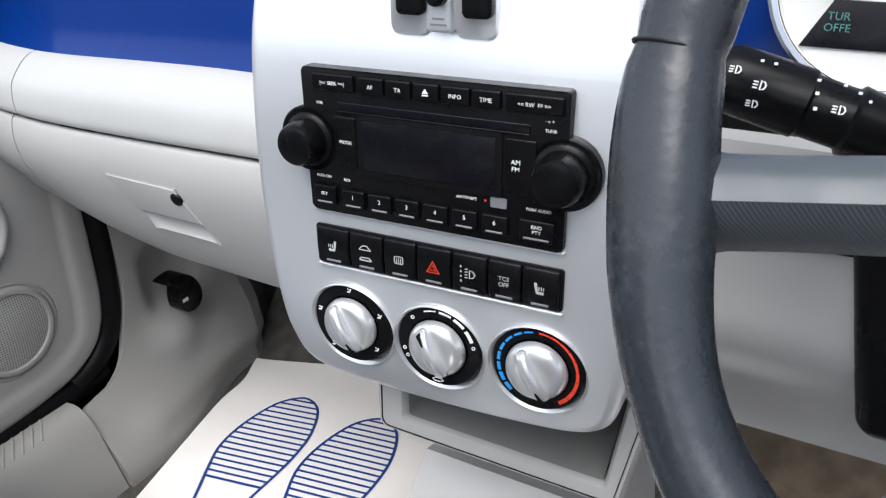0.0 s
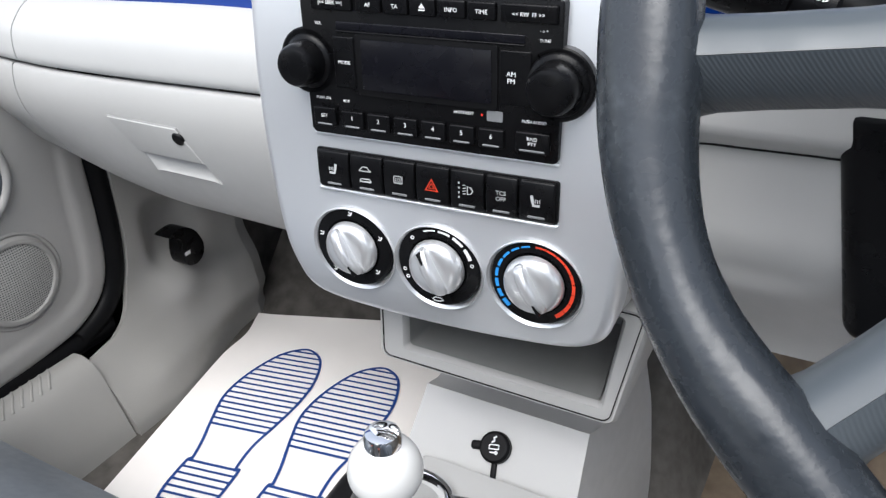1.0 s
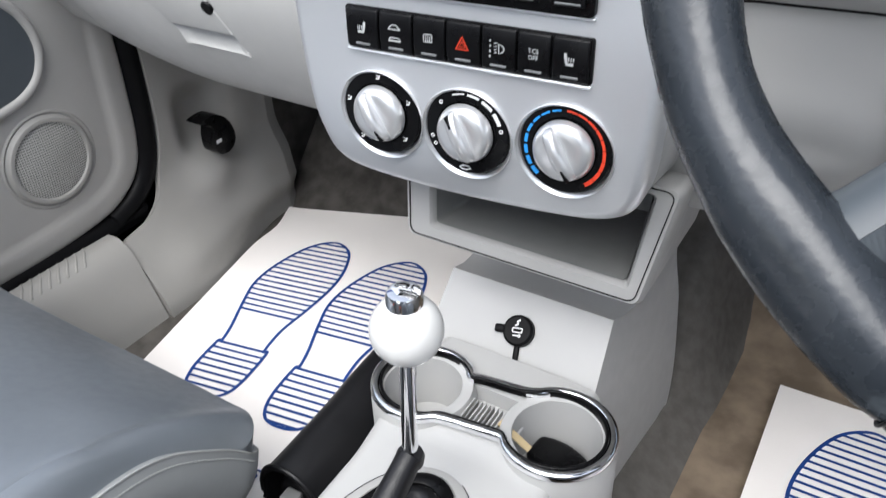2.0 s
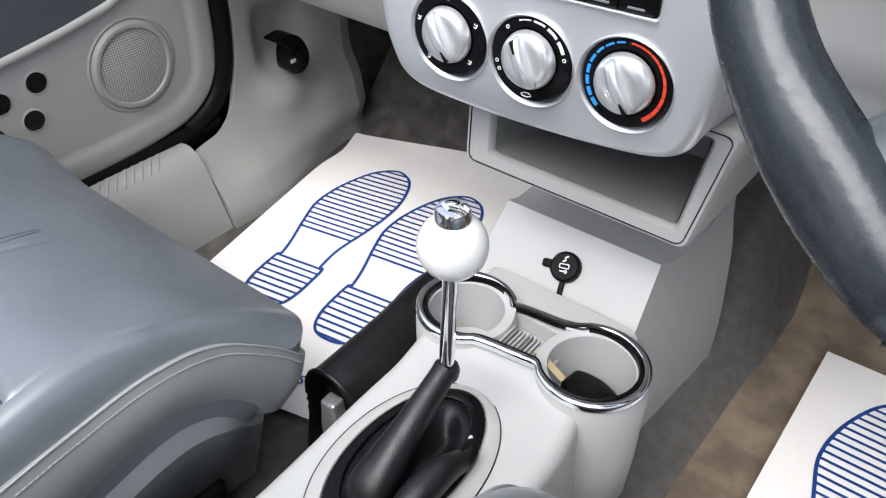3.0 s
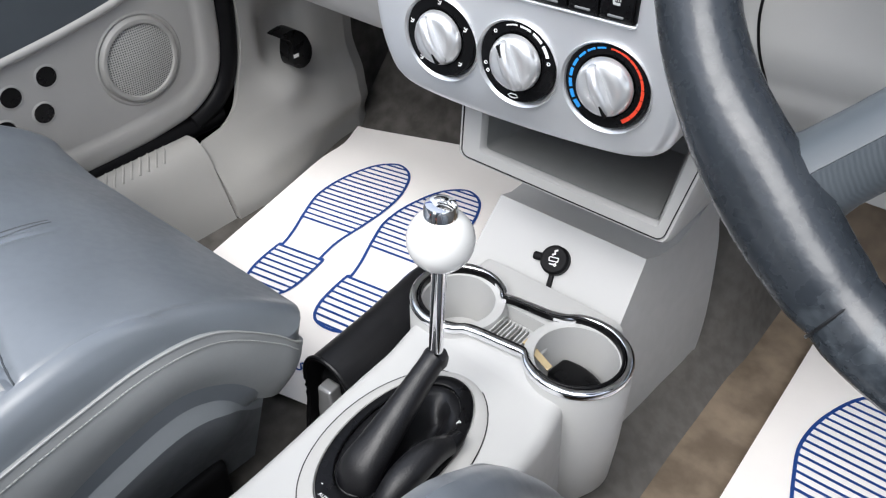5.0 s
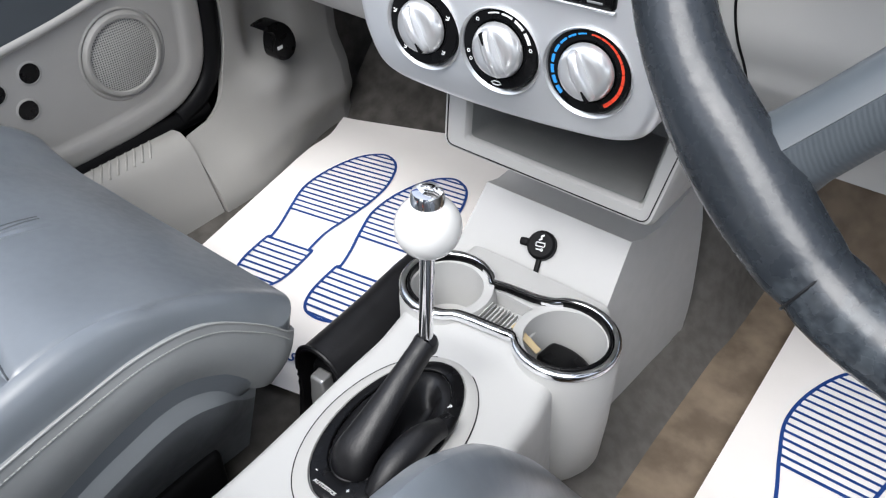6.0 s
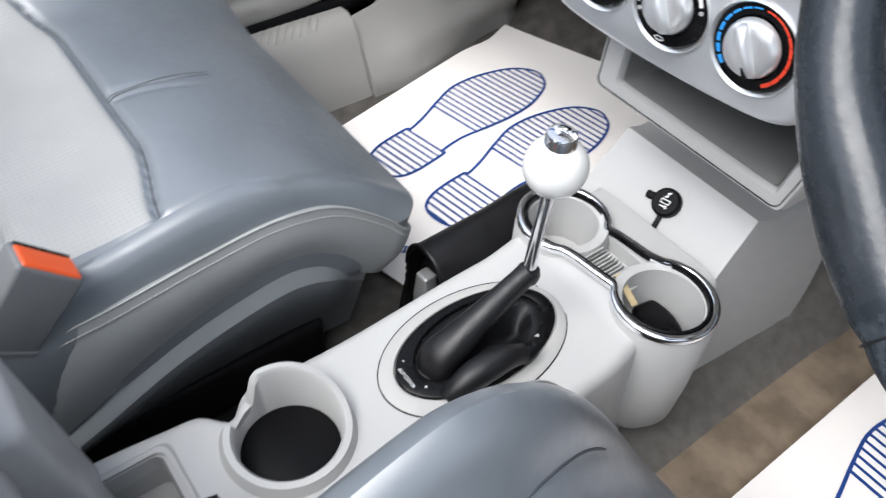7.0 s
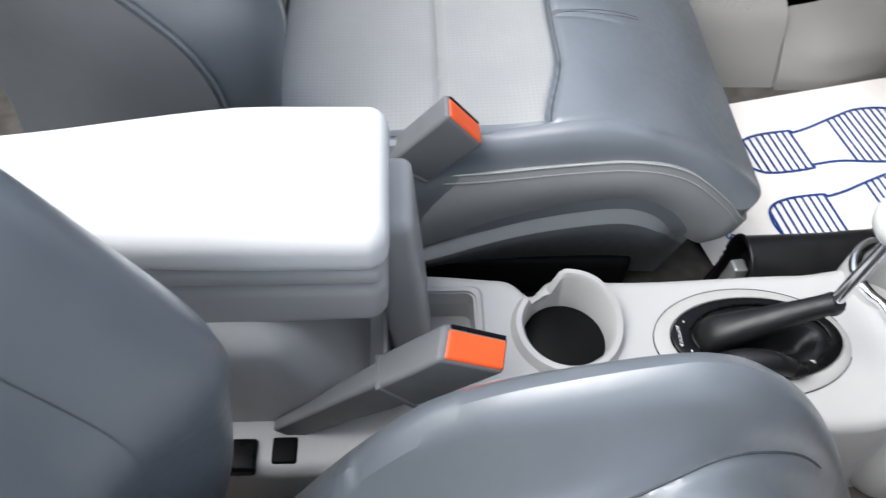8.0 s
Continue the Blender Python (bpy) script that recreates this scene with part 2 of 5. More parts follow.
def spline(points, steps=8, closed=False):
    """A smooth line through points."""
    pts = [Vector(p) for p in points]
    n = len(pts)
    out = []
    for i in range(n if closed else n - 1):
        def at(k):
            return pts[k % n] if closed else pts[min(max(k, 0), n - 1)]
        p0, p1, p2, p3 = at(i - 1), at(i), at(i + 1), at(i + 2)
        for s in range(steps):
            t = s / steps
            out.append(0.5 * (2 * p1 + (p2 - p0) * t + (2 * p0 - 5 * p1 + 4 * p2 - p3) * t * t + (3 * p1 - p0 - 3 * p2 + p3) * t ** 3))
    if not closed:
        out.append(pts[-1])
    return out


def prism(outline, depth, m=None, bevel=0.0, bm=None, segments=3):
    """A flat outline (x, y) given thickness along z, from 0 to depth, with softened front and back edges."""
    own = bmesh.new()
    low = [own.verts.new((p[0], p[1], 0)) for p in outline]
    high = [own.verts.new((p[0], p[1], depth)) for p in outline]
    n = len(low)
    own.faces.new(low[::-1])
    top = own.faces.new(high)
    for i in range(n):
        own.faces.new((low[i], low[(i + 1) % n], high[(i + 1) % n], high[i]))
    if bevel:
        bmesh.ops.bevel(own, geom=list(top.edges), offset=bevel, segments=segments, profile=0.5, affect="EDGES", clamp_overlap=True)
    if m:
        bmesh.ops.transform(own, matrix=m, verts=own.verts)
    if bm is None:
        return own
    keep = {}
    for v in own.verts:
        keep[v] = bm.verts.new(v.co)
    for face in own.faces:
        bm.faces.new([keep[v] for v in face.verts])
    own.free()
    return bm


def round_rect(w, h, r, n=5, cx=0.0, cy=0.0):
    out = []
    for sx, sy, a0 in ((1, 1, 0), (-1, 1, 90), (-1, -1, 180), (1, -1, 270)):
        for i in range(n + 1):
            a = radians(a0 + 90 * i / n)
            out.append((cx + sx * (w / 2 - r) + r * math.cos(a), cy + sy * (h / 2 - r) + r * math.sin(a)))
    return out


def sheet(fn, nu, nv, thick=0.0, bm=None):
    """A surface fn(u, v) over the unit square, with a back at thick behind it (its front looks along du x dv)."""
    bm = bm or bmesh.new()
    grid = [[Vector(fn(i / nu, j / nv)) for j in range(nv + 1)] for i in range(nu + 1)]
    rows = [[bm.verts.new(p) for p in line] for line in grid]
    layers = [rows]
    if thick:
        back = []
        for i in range(nu + 1):
            line = []
            for j in range(nv + 1):
                du = grid[min(i + 1, nu)][j] - grid[max(i - 1, 0)][j]
                dv = grid[i][min(j + 1, nv)] - grid[i][max(j - 1, 0)]
                line.append(bm.verts.new(grid[i][j] - du.cross(dv).normalized() * thick))
            back.append(line)
        layers.append(back)
    for k, r in enumerate(layers):
        for i in range(nu):
            for j in range(nv):
                quad = (r[i][j], r[i + 1][j], r[i + 1][j + 1], r[i][j + 1])
                bm.faces.new(quad if k == 0 else quad[::-1])
    if thick:
        edge = [(i, 0) for i in range(nu)] + [(nu, j) for j in range(nv)] + [(i, nv) for i in range(nu, 0, -1)] + [(0, j) for j in range(nv, 0, -1)]
        for (a, b), (c, d) in zip(edge, edge[1:] + edge[:1]):
            bm.faces.new((rows[c][d], rows[a][b], back[a][b], back[c][d]))
    return bm


def hollow(ob, *cutters, solver="EXACT"):
    """Cuts closed shapes out of a part, for good."""
    for bm in cutters:
        me = bpy.data.meshes.new("cutter")
        bmesh.ops.recalc_face_normals(bm, faces=bm.faces)
        bm.to_mesh(me)
        bm.free()
        tool = new("cutter", me)
        mod = ob.modifiers.new("cut", "BOOLEAN")
        mod.operation, mod.solver, mod.object = "DIFFERENCE", solver, tool
        bpy.context.view_layer.update()
        done = bpy.data.meshes.new_from_object(ob.evaluated_get(bpy.context.evaluated_depsgraph_get()))
        ob.modifiers.remove(mod)
        old, name = ob.data, ob.data.name
        ob.data = done
        bpy.data.meshes.remove(old)
        done.name = name
        bpy.data.objects.remove(tool)
        bpy.data.meshes.remove(me)
    ob.data.set_sharp_from_angle(angle=radians(38))


def lettering(text, size, m, mat, parent, name="lettering", wide=1.0):
    """Raised words, centred on the pose m and read along its x."""
    cu = bpy.data.curves.new(name, "FONT")
    cu.body, cu.size, cu.align_x, cu.align_y = text, size, "CENTER", "CENTER"
    cu.extrude, cu.resolution_u = 0.00012, 2
    ob = bpy.data.objects.new(name, cu)
    me = bpy.data.meshes.new_from_object(ob)
    bpy.data.objects.remove(ob)
    bpy.data.curves.remove(cu)
    me.transform(m @ Matrix.Diagonal((wide, 1, 1, 1)))
    me.materials.append(mat)
    made = new(name, me)
    made.parent = parent
    return made


def bar(bm, a, b, w, m, h=0.0003):
    """A thin printed stroke from a to b on the plane of m."""
    a, b = Vector((*a, 0)), Vector((*b, 0))
    d = (b - a).normalized()
    s = Vector((-d.y, d.x, 0)) * w / 2
    prism([tuple((a + s).xy), tuple((a - s).xy), tuple((b - s).xy), tuple((b + s).xy)], h, m, bm=bm)


def stroke(bm, pts, w, m, closed=False, h=0.0003):
    """A printed line of even width along flat points."""
    p = [Vector((*q[:2], 0)) for q in pts]
    n = len(p)
    edge = []
    for i in range(n):
        a = p[(i - 1) % n] if closed or i else p[i]
        b = p[(i + 1) % n] if closed or i < n - 1 else p[i]
        t = (b - a).normalized()
        s = Vector((-t.y, t.x, 0)) * w / 2
        edge.append([bm.verts.new(m @ (p[i] + s * k + Vector((0, 0, z)))) for k, z in ((1, 0), (-1, 0), (-1, h), (1, h))])
    for i in range(n if closed else n - 1):
        q, r = edge[i], edge[(i + 1) % n]
        for j in range(4):
            bm.faces.new((q[j], q[(j + 1) % 4], r[(j + 1) % 4], r[j]))


def smoothstep(a, b, x):
    t = min(max((x - a) / (b - a), 0.0), 1.0)
    return t * t * (3 - 2 * t)


def mix(a, b, t):
    return a + (b - a) * t


def flowing(x, pairs):
    """A value that glides through pairs with no steps."""
    if x <= pairs[0][0]:
        return pairs[0][1]
    for i in range(len(pairs) - 1):
        (a, p), (b, q) = pairs[i], pairs[i + 1]
        if x <= b:
            (a0, p0), (b1, q1) = pairs[max(i - 1, 0)], pairs[min(i + 2, len(pairs) - 1)]
            h = b - a
            s0, s1 = (q - p0) / (b - a0) * h, (q1 - p) / (b1 - a) * h
            t = (x - a) / h
            return (2 * t ** 3 - 3 * t * t + 1) * p + (t ** 3 - 2 * t * t + t) * s0 + (3 * t * t - 2 * t ** 3) * q + (t ** 3 - t * t) * s1
    return pairs[-1][1]


def table(x, pairs):
    """A piecewise smooth value."""
    if x <= pairs[0][0]:
        return pairs[0][1]
    for (a, p), (b, q) in zip(pairs, pairs[1:]):
        if x <= b:
            return mix(p, q, smoothstep(a, b, x))
    return pairs[-1][1]


# ---- setting: car shell ----
ground = tagged(part("ground", rounded((-60, -60, -0.36), (60, 60, -0.34), 0.005), ASPHALT), "dark asphalt ground under the open car", "ground", kind="structure")


def floor_height(x, y):
    return -0.012 + 1.1 * max(y - 0.87, 0)


def tunnel_height(x, y):
    high = table(y, ((0.2, 0.05), (0.5, 0.06), (0.68, 0.12), (0.80, 0.22), (1.0, 0.30)) if x < 0.02 else ((0.2, 0.03), (0.5, 0.03), (0.66, 0.04), (0.80, 0.16), (1.0, 0.30)))
    return -0.016 + high * (1 - smoothstep(0.085, 0.165, abs(x - 0.02))) + 0.42 * max(y - 0.86, 0)


def carpet(name, fn, x0, x1, mat, label, nu=40):
    bm = sheet(lambda u, v: (mix(x0, x1, u), mix(-1.0, 1.15, v), fn(mix(x0, x1, u), mix(-1.0, 1.15, v))), nu, 50, 0.03)
    return tagged(part(name, bm, mat), label, "floor", kind="structure")


carpet("floor_passenger", floor_height, -0.66, -0.10, CARPET, "grey-brown cut-pile carpet in the passenger footwell")
carpet("floor_driver", floor_height, 0.13, 0.78, CARPET_BROWN, "worn brown cut-pile carpet in the driver footwell")
carpet("floor_tunnel", tunnel_height, -0.145, 0.185, CARPET_GREY, "grey carpet over the raised centre tunnel", 44)
left_wall = tagged(part("wall_left", rounded((-0.80, -1.0, -0.1), (-0.745, 1.12, 0.5), 0.02), DOOR_GREY), "plain grey inner side of the cabin", "wall", kind="structure")
pillar = tagged(part("door_pillar", rounded((-0.742, 0.44, -0.05), (-0.702, 0.70, 0.70), 0.01), BLACK_SOFT), "black pillar behind the door seal", "pillar", kind="structure")
footwell_side = tagged(part("wall_footwell", rounded((-0.742, 0.702, -0.05), (-0.690, 1.118, 0.70), 0.01), CARPET), "dark carpeted side of the passenger footwell", "wall", kind="structure")
firewall = tagged(part("wall_front", rounded((-0.75, 1.12, -0.1), (0.85, 1.16, 0.7), 0.01), CARPET), "dark carpeted bulkhead at the front of the footwell", "wall", kind="structure")
rear_wall = tagged(part("wall_rear", rounded((-0.75, -1.05, -0.1), (0.85, -1.0, 0.34), 0.02), STONE_DARK), "plain grey rear bulkhead of the cabin", "wall", kind="structure")
right_wall = tagged(part("wall_right", rounded((0.78, -1.0, -0.1), (0.83, 1.12, 0.5), 0.02), DOOR_GREY), "plain grey inner side of the cabin", "wall", kind="structure")

# ---- silver centre panel ----
STACK = pose(0, 0.402, 0.5, 0, 0, 3) @ pose(0, 0, 0, 88.5, 0, 0)   # x right, y up, z towards the seats


def on_stack(u, v, out=0.0):
    return STACK @ Matrix.Translation((u, v, out))


def rings_mesh(loops, close_last=True):
    bm = bmesh.new()
    vs = [[bm.verts.new(p) for p in l] for l in loops]
    for p, q in zip(vs, vs[1:]):
        for j in range(len(p)):
            bm.faces.new((p[j], p[(j + 1) % len(p)], q[(j + 1) % len(p)], q[j]))
    if close_last:
        bm.faces.new(vs[-1])
    return bm


def inset(loop, d):
    """Moves a closed counter-clockwise outline inwards by d."""
    out = []
    for i, p in enumerate(loop):
        a, b = Vector(loop[i - 1]), Vector(loop[(i + 1) % len(loop)])
        t = (Vector(p) - a).normalized() + (b - Vector(p)).normalized()
        t.normalize()
        out.append((p[0] - t.y * d, p[1] + t.x * d))
    return out


panel = thing("centre_panel", "silver painted dashboard panel with rounded lower corners", "dashboard panel")
outline = [(-0.139, 0.262)] + [tuple(p.xy) for p in spline([(-0.143, 0.21, 0), (-0.1455, 0.157, 0), (-0.1465, 0.10, 0), (-0.145, 0.034, 0), (-0.1410, -0.03, 0), (-0.1365, -0.056, 0), (-0.126, -0.080, 0), (-0.103, -0.0915, 0), (-0.05, -0.0960, 0), (0.0, -0.0965, 0), (0.055, -0.0940, 0), (0.10, -0.0885, 0), (0.124, -0.0765, 0), (0.134, -0.055, 0), (0.1375, -0.02, 0), (0.139, 0.05, 0), (0.135, 0.13, 0), (0.128, 0.19, 0)], 5)] + [(0.119, 0.262)]
steps = [(0.0, -0.030)] + [(0.010 * (1 - math.cos(radians(q))), -0.010 + 0.010 * math.sin(radians(q))) for q in range(0, 91, 18)]
bm = rings_mesh([[(x, y, z) for x, y in inset(outline, d)] for d, z in steps])
bm.faces.new([v for v in bm.verts if abs(v.co.z + 0.030) < 1e-6][::-1])
# the face is gently bowed from top to bottom
for e in range(26):
    bmesh.ops.bisect_plane(bm, geom=bm.verts[:] + bm.edges[:] + bm.faces[:], plane_co=(0, -0.08 + 0.0125 * e, 0), plane_no=(0, 1, 0))
for v in bm.verts:
    v.co.z -= 0.42 * (v.co.y - 0.055) ** 2 + 2.6 * max(v.co.y - 0.165, 0) ** 2 + 0.7 * max(-0.012 - v.co.y, 0) ** 2
bmesh.ops.transform(bm, matrix=STACK, verts=bm.verts)
panel_face = part("face", bm, SILVER, panel)
bm = prism([(p[0] * 0.985, p[1] * 0.985) for p in outline], 0.145, Matrix.Translation((0, 0, -0.165)), 0.004)
for v in bm.verts:
    back = smoothstep(-0.02, -0.165, v.co.z)
    v.co.x *= 1 + 0.11 * back
    v.co.y *= 1 + 0.06 * back if v.co.y < 0 else 1
bmesh.ops.transform(bm, matrix=STACK, verts=bm.verts)
part("side", bm, STONE_PALE, panel, "pale grey plastic flank")

# ---- window switches above the radio ----
switches = thing("window_switch_pod", "silver bezel with two black rocker switches and a round button", "switch")
for u in (-0.016, 0.028):
    part("recess", prism(round_rect(0.026, 0.058, 0.005), 0.012, on_stack(u, 0.2165, -0.0185), 0.001), BRUSHED, switches)
    part("rocker", rounded((-0.0095, -0.02, 0), (0.0095, 0.018, 0.012), 0.004, warp=lambda v: (v.x, v.y, v.z * (0.6 + 6 * abs(v.y))), m=on_stack(u + 0.003, 0.220, -0.0075)), BLACK, switches)
part("bridge", rounded((-0.0085, -0.026, 0), (0.0085, 0.03, 0.009), 0.003, m=on_stack(0.0065, 0.2165, -0.010)), SILVER, switches)
part("button", lathe([(0.0, 0.006), (0.004, 0.006), (0.0065, 0.004), (0.007, -0.004)], on_stack(0.0065, 0.213, 0.0), 24), BLACK, switches)
for k, w in ((0, 0.008), (1, 0.011)):
    bm = bmesh.new()
    bar(bm, (-w / 2, -0.0035 * k), (w / 2, -0.0035 * k), 0.0012, on_stack(0.0065, 0.199, -0.0008))
    part("printed_bar", bm, BELT_GREY, switches)

# ---- radio ----
radio = thing("car_radio", "black car radio with two round knobs and a dark display", "radio")
bm = prism(round_rect(0.185, 0.101, 0.003, cx=0, cy=0.114), 0.014, on_stack(0, 0, -0.009), 0.0012)
for u in (-0.0905, 0.0905):
    lathe([(0.0232, -0.009), (0.0232, 0.004), (0.0222, 0.005), (0.0, 0.005)], on_stack(u, 0.1145), 40, bm)
part("faceplate", bm, BLACK, radio)


def key(name, u0, u1, v0, v1, out=0.0035, mat=BLACK, lip=True):
    ob = part(name, rounded((u0, v0, 0.003), (u1, v1, 0.005 + out), 0.0012, m=STACK), mat, radio)
    if lip:
        part("grip", rounded((u0 + 0.003, v0 + 0.0012, 0.004), (u1 - 0.003, v0 + 0.0026, 0.0058 + out), 0.0006, m=STACK), BELT_GREY, ob)
    return ob


top_keys = [(-0.0825, -0.051, "|<< SEEK >>|"), (-0.0475, -0.029, "AF"), (-0.0275, -0.0095, "TA"), (-0.008, 0.010, ""), (0.0115, 0.0305, "INFO"), (0.032, 0.0505, "TIME"), (0.0535, 0.0895, "<< RW  FF >>")]
for u0, u1, word in top_keys:
    ob = key("button", u0, u1, 0.1505, 0.1615, 0.003, lip=False)
    if word:
        lettering(word, 0.0034 if len(word) > 6 else 0.0038, on_stack((u0 + u1) / 2, 0.1555, 0.0081), WHITE_PRINT, ob)
    else:
        bm = prism([(-0.0022, 0), (0.0022, 0), (0, 0.003)], 0.0003, on_stack(0.001, 0.1555, 0.0081))
        bar(bm, (-0.0022, -0.0011), (0.0022, -0.0011), 0.0008, on_stack(0.001, 0.1555, 0.0081))
        part("eject_mark", bm, WHITE_PRINT, ob)
part("disc_slot", rounded((-0.0655, 0.1375, 0.004), (0.069, 0.1432, 0.0056), 0.0008, m=STACK), BLACK_GLOSS, radio)
part("slot_lip", rounded((-0.0655, 0.1362, 0.004), (0.069, 0.1376, 0.0066), 0.0006, m=STACK), BLACK, radio)
part("display_frame", prism(round_rect(0.102, 0.042, 0.0015, cx=0.0005, cy=0.1155), 0.0018, on_stack(0, 0, 0.0045), 0.0012), BLACK_SOFT, radio)
part("display", prism(round_rect(0.094, 0.034, 0.0012, cx=0.0005, cy=0.1158), 0.0012, on_stack(0, 0, 0.0056), 0.0004), BLACK_GLOSS, radio)
ob = key("button", -0.069, -0.0525, 0.0985, 0.1335, 0.001, lip=False)
lettering("MODE", 0.0034, on_stack(-0.0605, 0.116, 0.0061), WHITE_PRINT, ob)
ob = key("button", 0.0525, 0.0735, 0.0985, 0.1335, 0.001, lip=False)
lettering("AM\nFM", 0.0044, on_stack(0.0605, 0.1165, 0.0061), WHITE_PRINT, ob)
low_keys = [(-0.0885, -0.0705, "SET")] + [(-0.0655 + 0.0209 * i, -0.0478 + 0.0209 * i, str(i + 1)) for i in range(6)] + [(0.0645, 0.0875, "RND\nPTY")]
for u0, u1, word in low_keys:
    ob = key("button", u0, u1, 0.0695, 0.0835 if word[0] in "SR" else 0.0825, 0.003)
    lettering(word, 0.0044 if len(word) < 3 else 0.0034, on_stack((u0 + u1) / 2, 0.0775, 0.0081), WHITE_PRINT, ob)
for word, u, v in (("VOL", -0.0795, 0.1412), ("- o +", 0.0805, 0.1462), ("TUNE", 0.0815, 0.1405), ("PUSH ON", -0.0805, 0.0895), ("RDS", -0.062, 0.0888), ("ANTITHEFT", 0.0275, 0.0905), ("PUSH AUDIO", 0.076, 0.0895)):
    lettering(word, 0.0028, on_stack(u, v, 0.0051), WHITE_PRINT, radio)
bm = prism(round_rect(0.011, 0.007, 0.001), 0.0003, on_stack(0.0495, 0.0905, 0.0051))
part("disc_mark", bm, BELT_GREY, radio)
part("theft_light", lathe([(0, 0.0004), (0.0007, 0.0003), (0.0009, 0)], on_stack(0.0405, 0.0905, 0.005), 12), RED_PRINT, radio)
for u, r in ((-0.0905, 0.0190), (0.0905, 0.0200)):
    part("knob", lathe([(0.0, 0.0248), (r * 0.50, 0.0246), (r * 0.67, 0.0236), (r * 0.75, 0.0212), (r * 0.79, 0.0165), (r * 0.81, 0.0090), (r * 0.82, 0.0075), (r * 0.95, 0.0065), (r, 0.005), (r, 0.003)], on_stack(u, 0.1145), 48), BLACK, radio)

part("lower_lip", rounded((-0.0930, 0.0606, -0.001), (0.0930, 0.0632, 0.0028), 0.0012, m=STACK), SILVER, radio, "bright silver lip")

# ---- row of switches ----
row = thing("switch_row", "row of seven black square dashboard switches", "switch")
part("surround", prism(round_rect(0.187, 0.0305, 0.002, cx=0, cy=0.0352), 0.003, on_stack(0, 0, -0.001), 0.0008), BLACK_SOFT, row)
part("lower_lip", rounded((-0.0940, 0.0170, -0.001), (0.0940, 0.0196, 0.0028), 0.0012, m=STACK), SILVER, row, "bright silver lip")
cuts = [-0.0922, -0.0643, -0.0366, -0.0105, 0.0162, 0.0424, 0.0665, 0.0922]
for i, (u0, u1) in enumerate(zip(cuts, cuts[1:])):
    ob = part("switch", rounded((u0 + 0.0006, 0.0208, 0.001), (u1 - 0.0006, 0.0495, 0.006), 0.0015, n=(1, 6, 1), warp=lambda v: (v.x, v.y, v.z - (9.0 * (v.y - 0.035) ** 2 if v.z > 0.003 else 0)), m=STACK), BLACK, row)
    c = (u0 + u1) / 2
    mark = bmesh.new()
    at = on_stack(c, 0.036, 0.0062) @ Matrix.Scale(0.88, 4)
    if i in (0, 6):      # heated seat
        s = 1 if i == 0 else -1
        stroke(mark, [(-0.003 * s, -0.003), (0.002 * s, -0.003), (0.003 * s, 0.0015), (0.0035 * s, 0.005)], 0.0022, at)
        for k in (-0.003, -0.0012, 0.0006):
            bar(mark, (k * s, -0.001), (k * s, 0.002), 0.0007, at)
    elif i == 1:         # roof up and roof down
        stroke(mark, [(-0.0055, 0.003), (-0.004, 0.0045), (-0.002, 0.0065), (0.002, 0.0065), (0.0035, 0.0045), (0.0055, 0.003)], 0.0008, at)
        bar(mark, (-0.0055, 0.0028), (0.0055, 0.0028), 0.0008, at)
        stroke(mark, [(-0.0055, -0.006), (-0.004, -0.004), (0.0035, -0.004), (0.0055, -0.006)], 0.0008, at)
        bar(mark, (-0.0055, -0.0064), (0.0055, -0.0064), 0.0012, at)
    elif i == 2:         # heated rear window
        stroke(mark, round_rect(0.0075, 0.006, 0.001), 0.0007, at, True)
        for k in (-0.0018, 0, 0.0018):
            bar(mark, (k, -0.0035), (k, 0.0015), 0.0006, at)
    elif i == 3:         # hazard triangle
        stroke(mark, [(-0.0052, -0.0045), (0.0052, -0.0045), (0, 0.005)], 0.0014, at, True)
        stroke(mark, [(-0.0024, -0.0026), (0.0024, -0.0026), (0, 0.0017)], 0.0008, at, True)
    elif i == 4:         # headlamp height
        stroke(mark, [(0.001, -0.003), (0.001, 0.004), (0.004, 0.003), (0.0055, 0.0005), (0.004, -0.002)], 0.0009, at, True)
        for k in range(4):
            bar(mark, (-0.003, -0.003 + 0.0024 * k), (-0.0005, -0.0024 + 0.0024 * k), 0.0006, at)
            bar(mark, (-0.0068, -0.006 + 0.004 * k), (-0.0056, -0.006 + 0.004 * k), 0.0016, at)
    if i == 5:
        mark.free()
        lettering("TCS\nOFF", 0.0043, on_stack(c, 0.036, 0.0062), GREY_PRINT, ob)
    else:
        tagged(part("mark", mark, ORANGE_PRINT if i == 3 else GREY_PRINT, ob), kind="stuff")
    part("lamp_bar", rounded((c - 0.006, 0.0235, 0.004), (c + 0.006, 0.0252, 0.0058), 0.0005, m=STACK), BELT_GREY, ob)

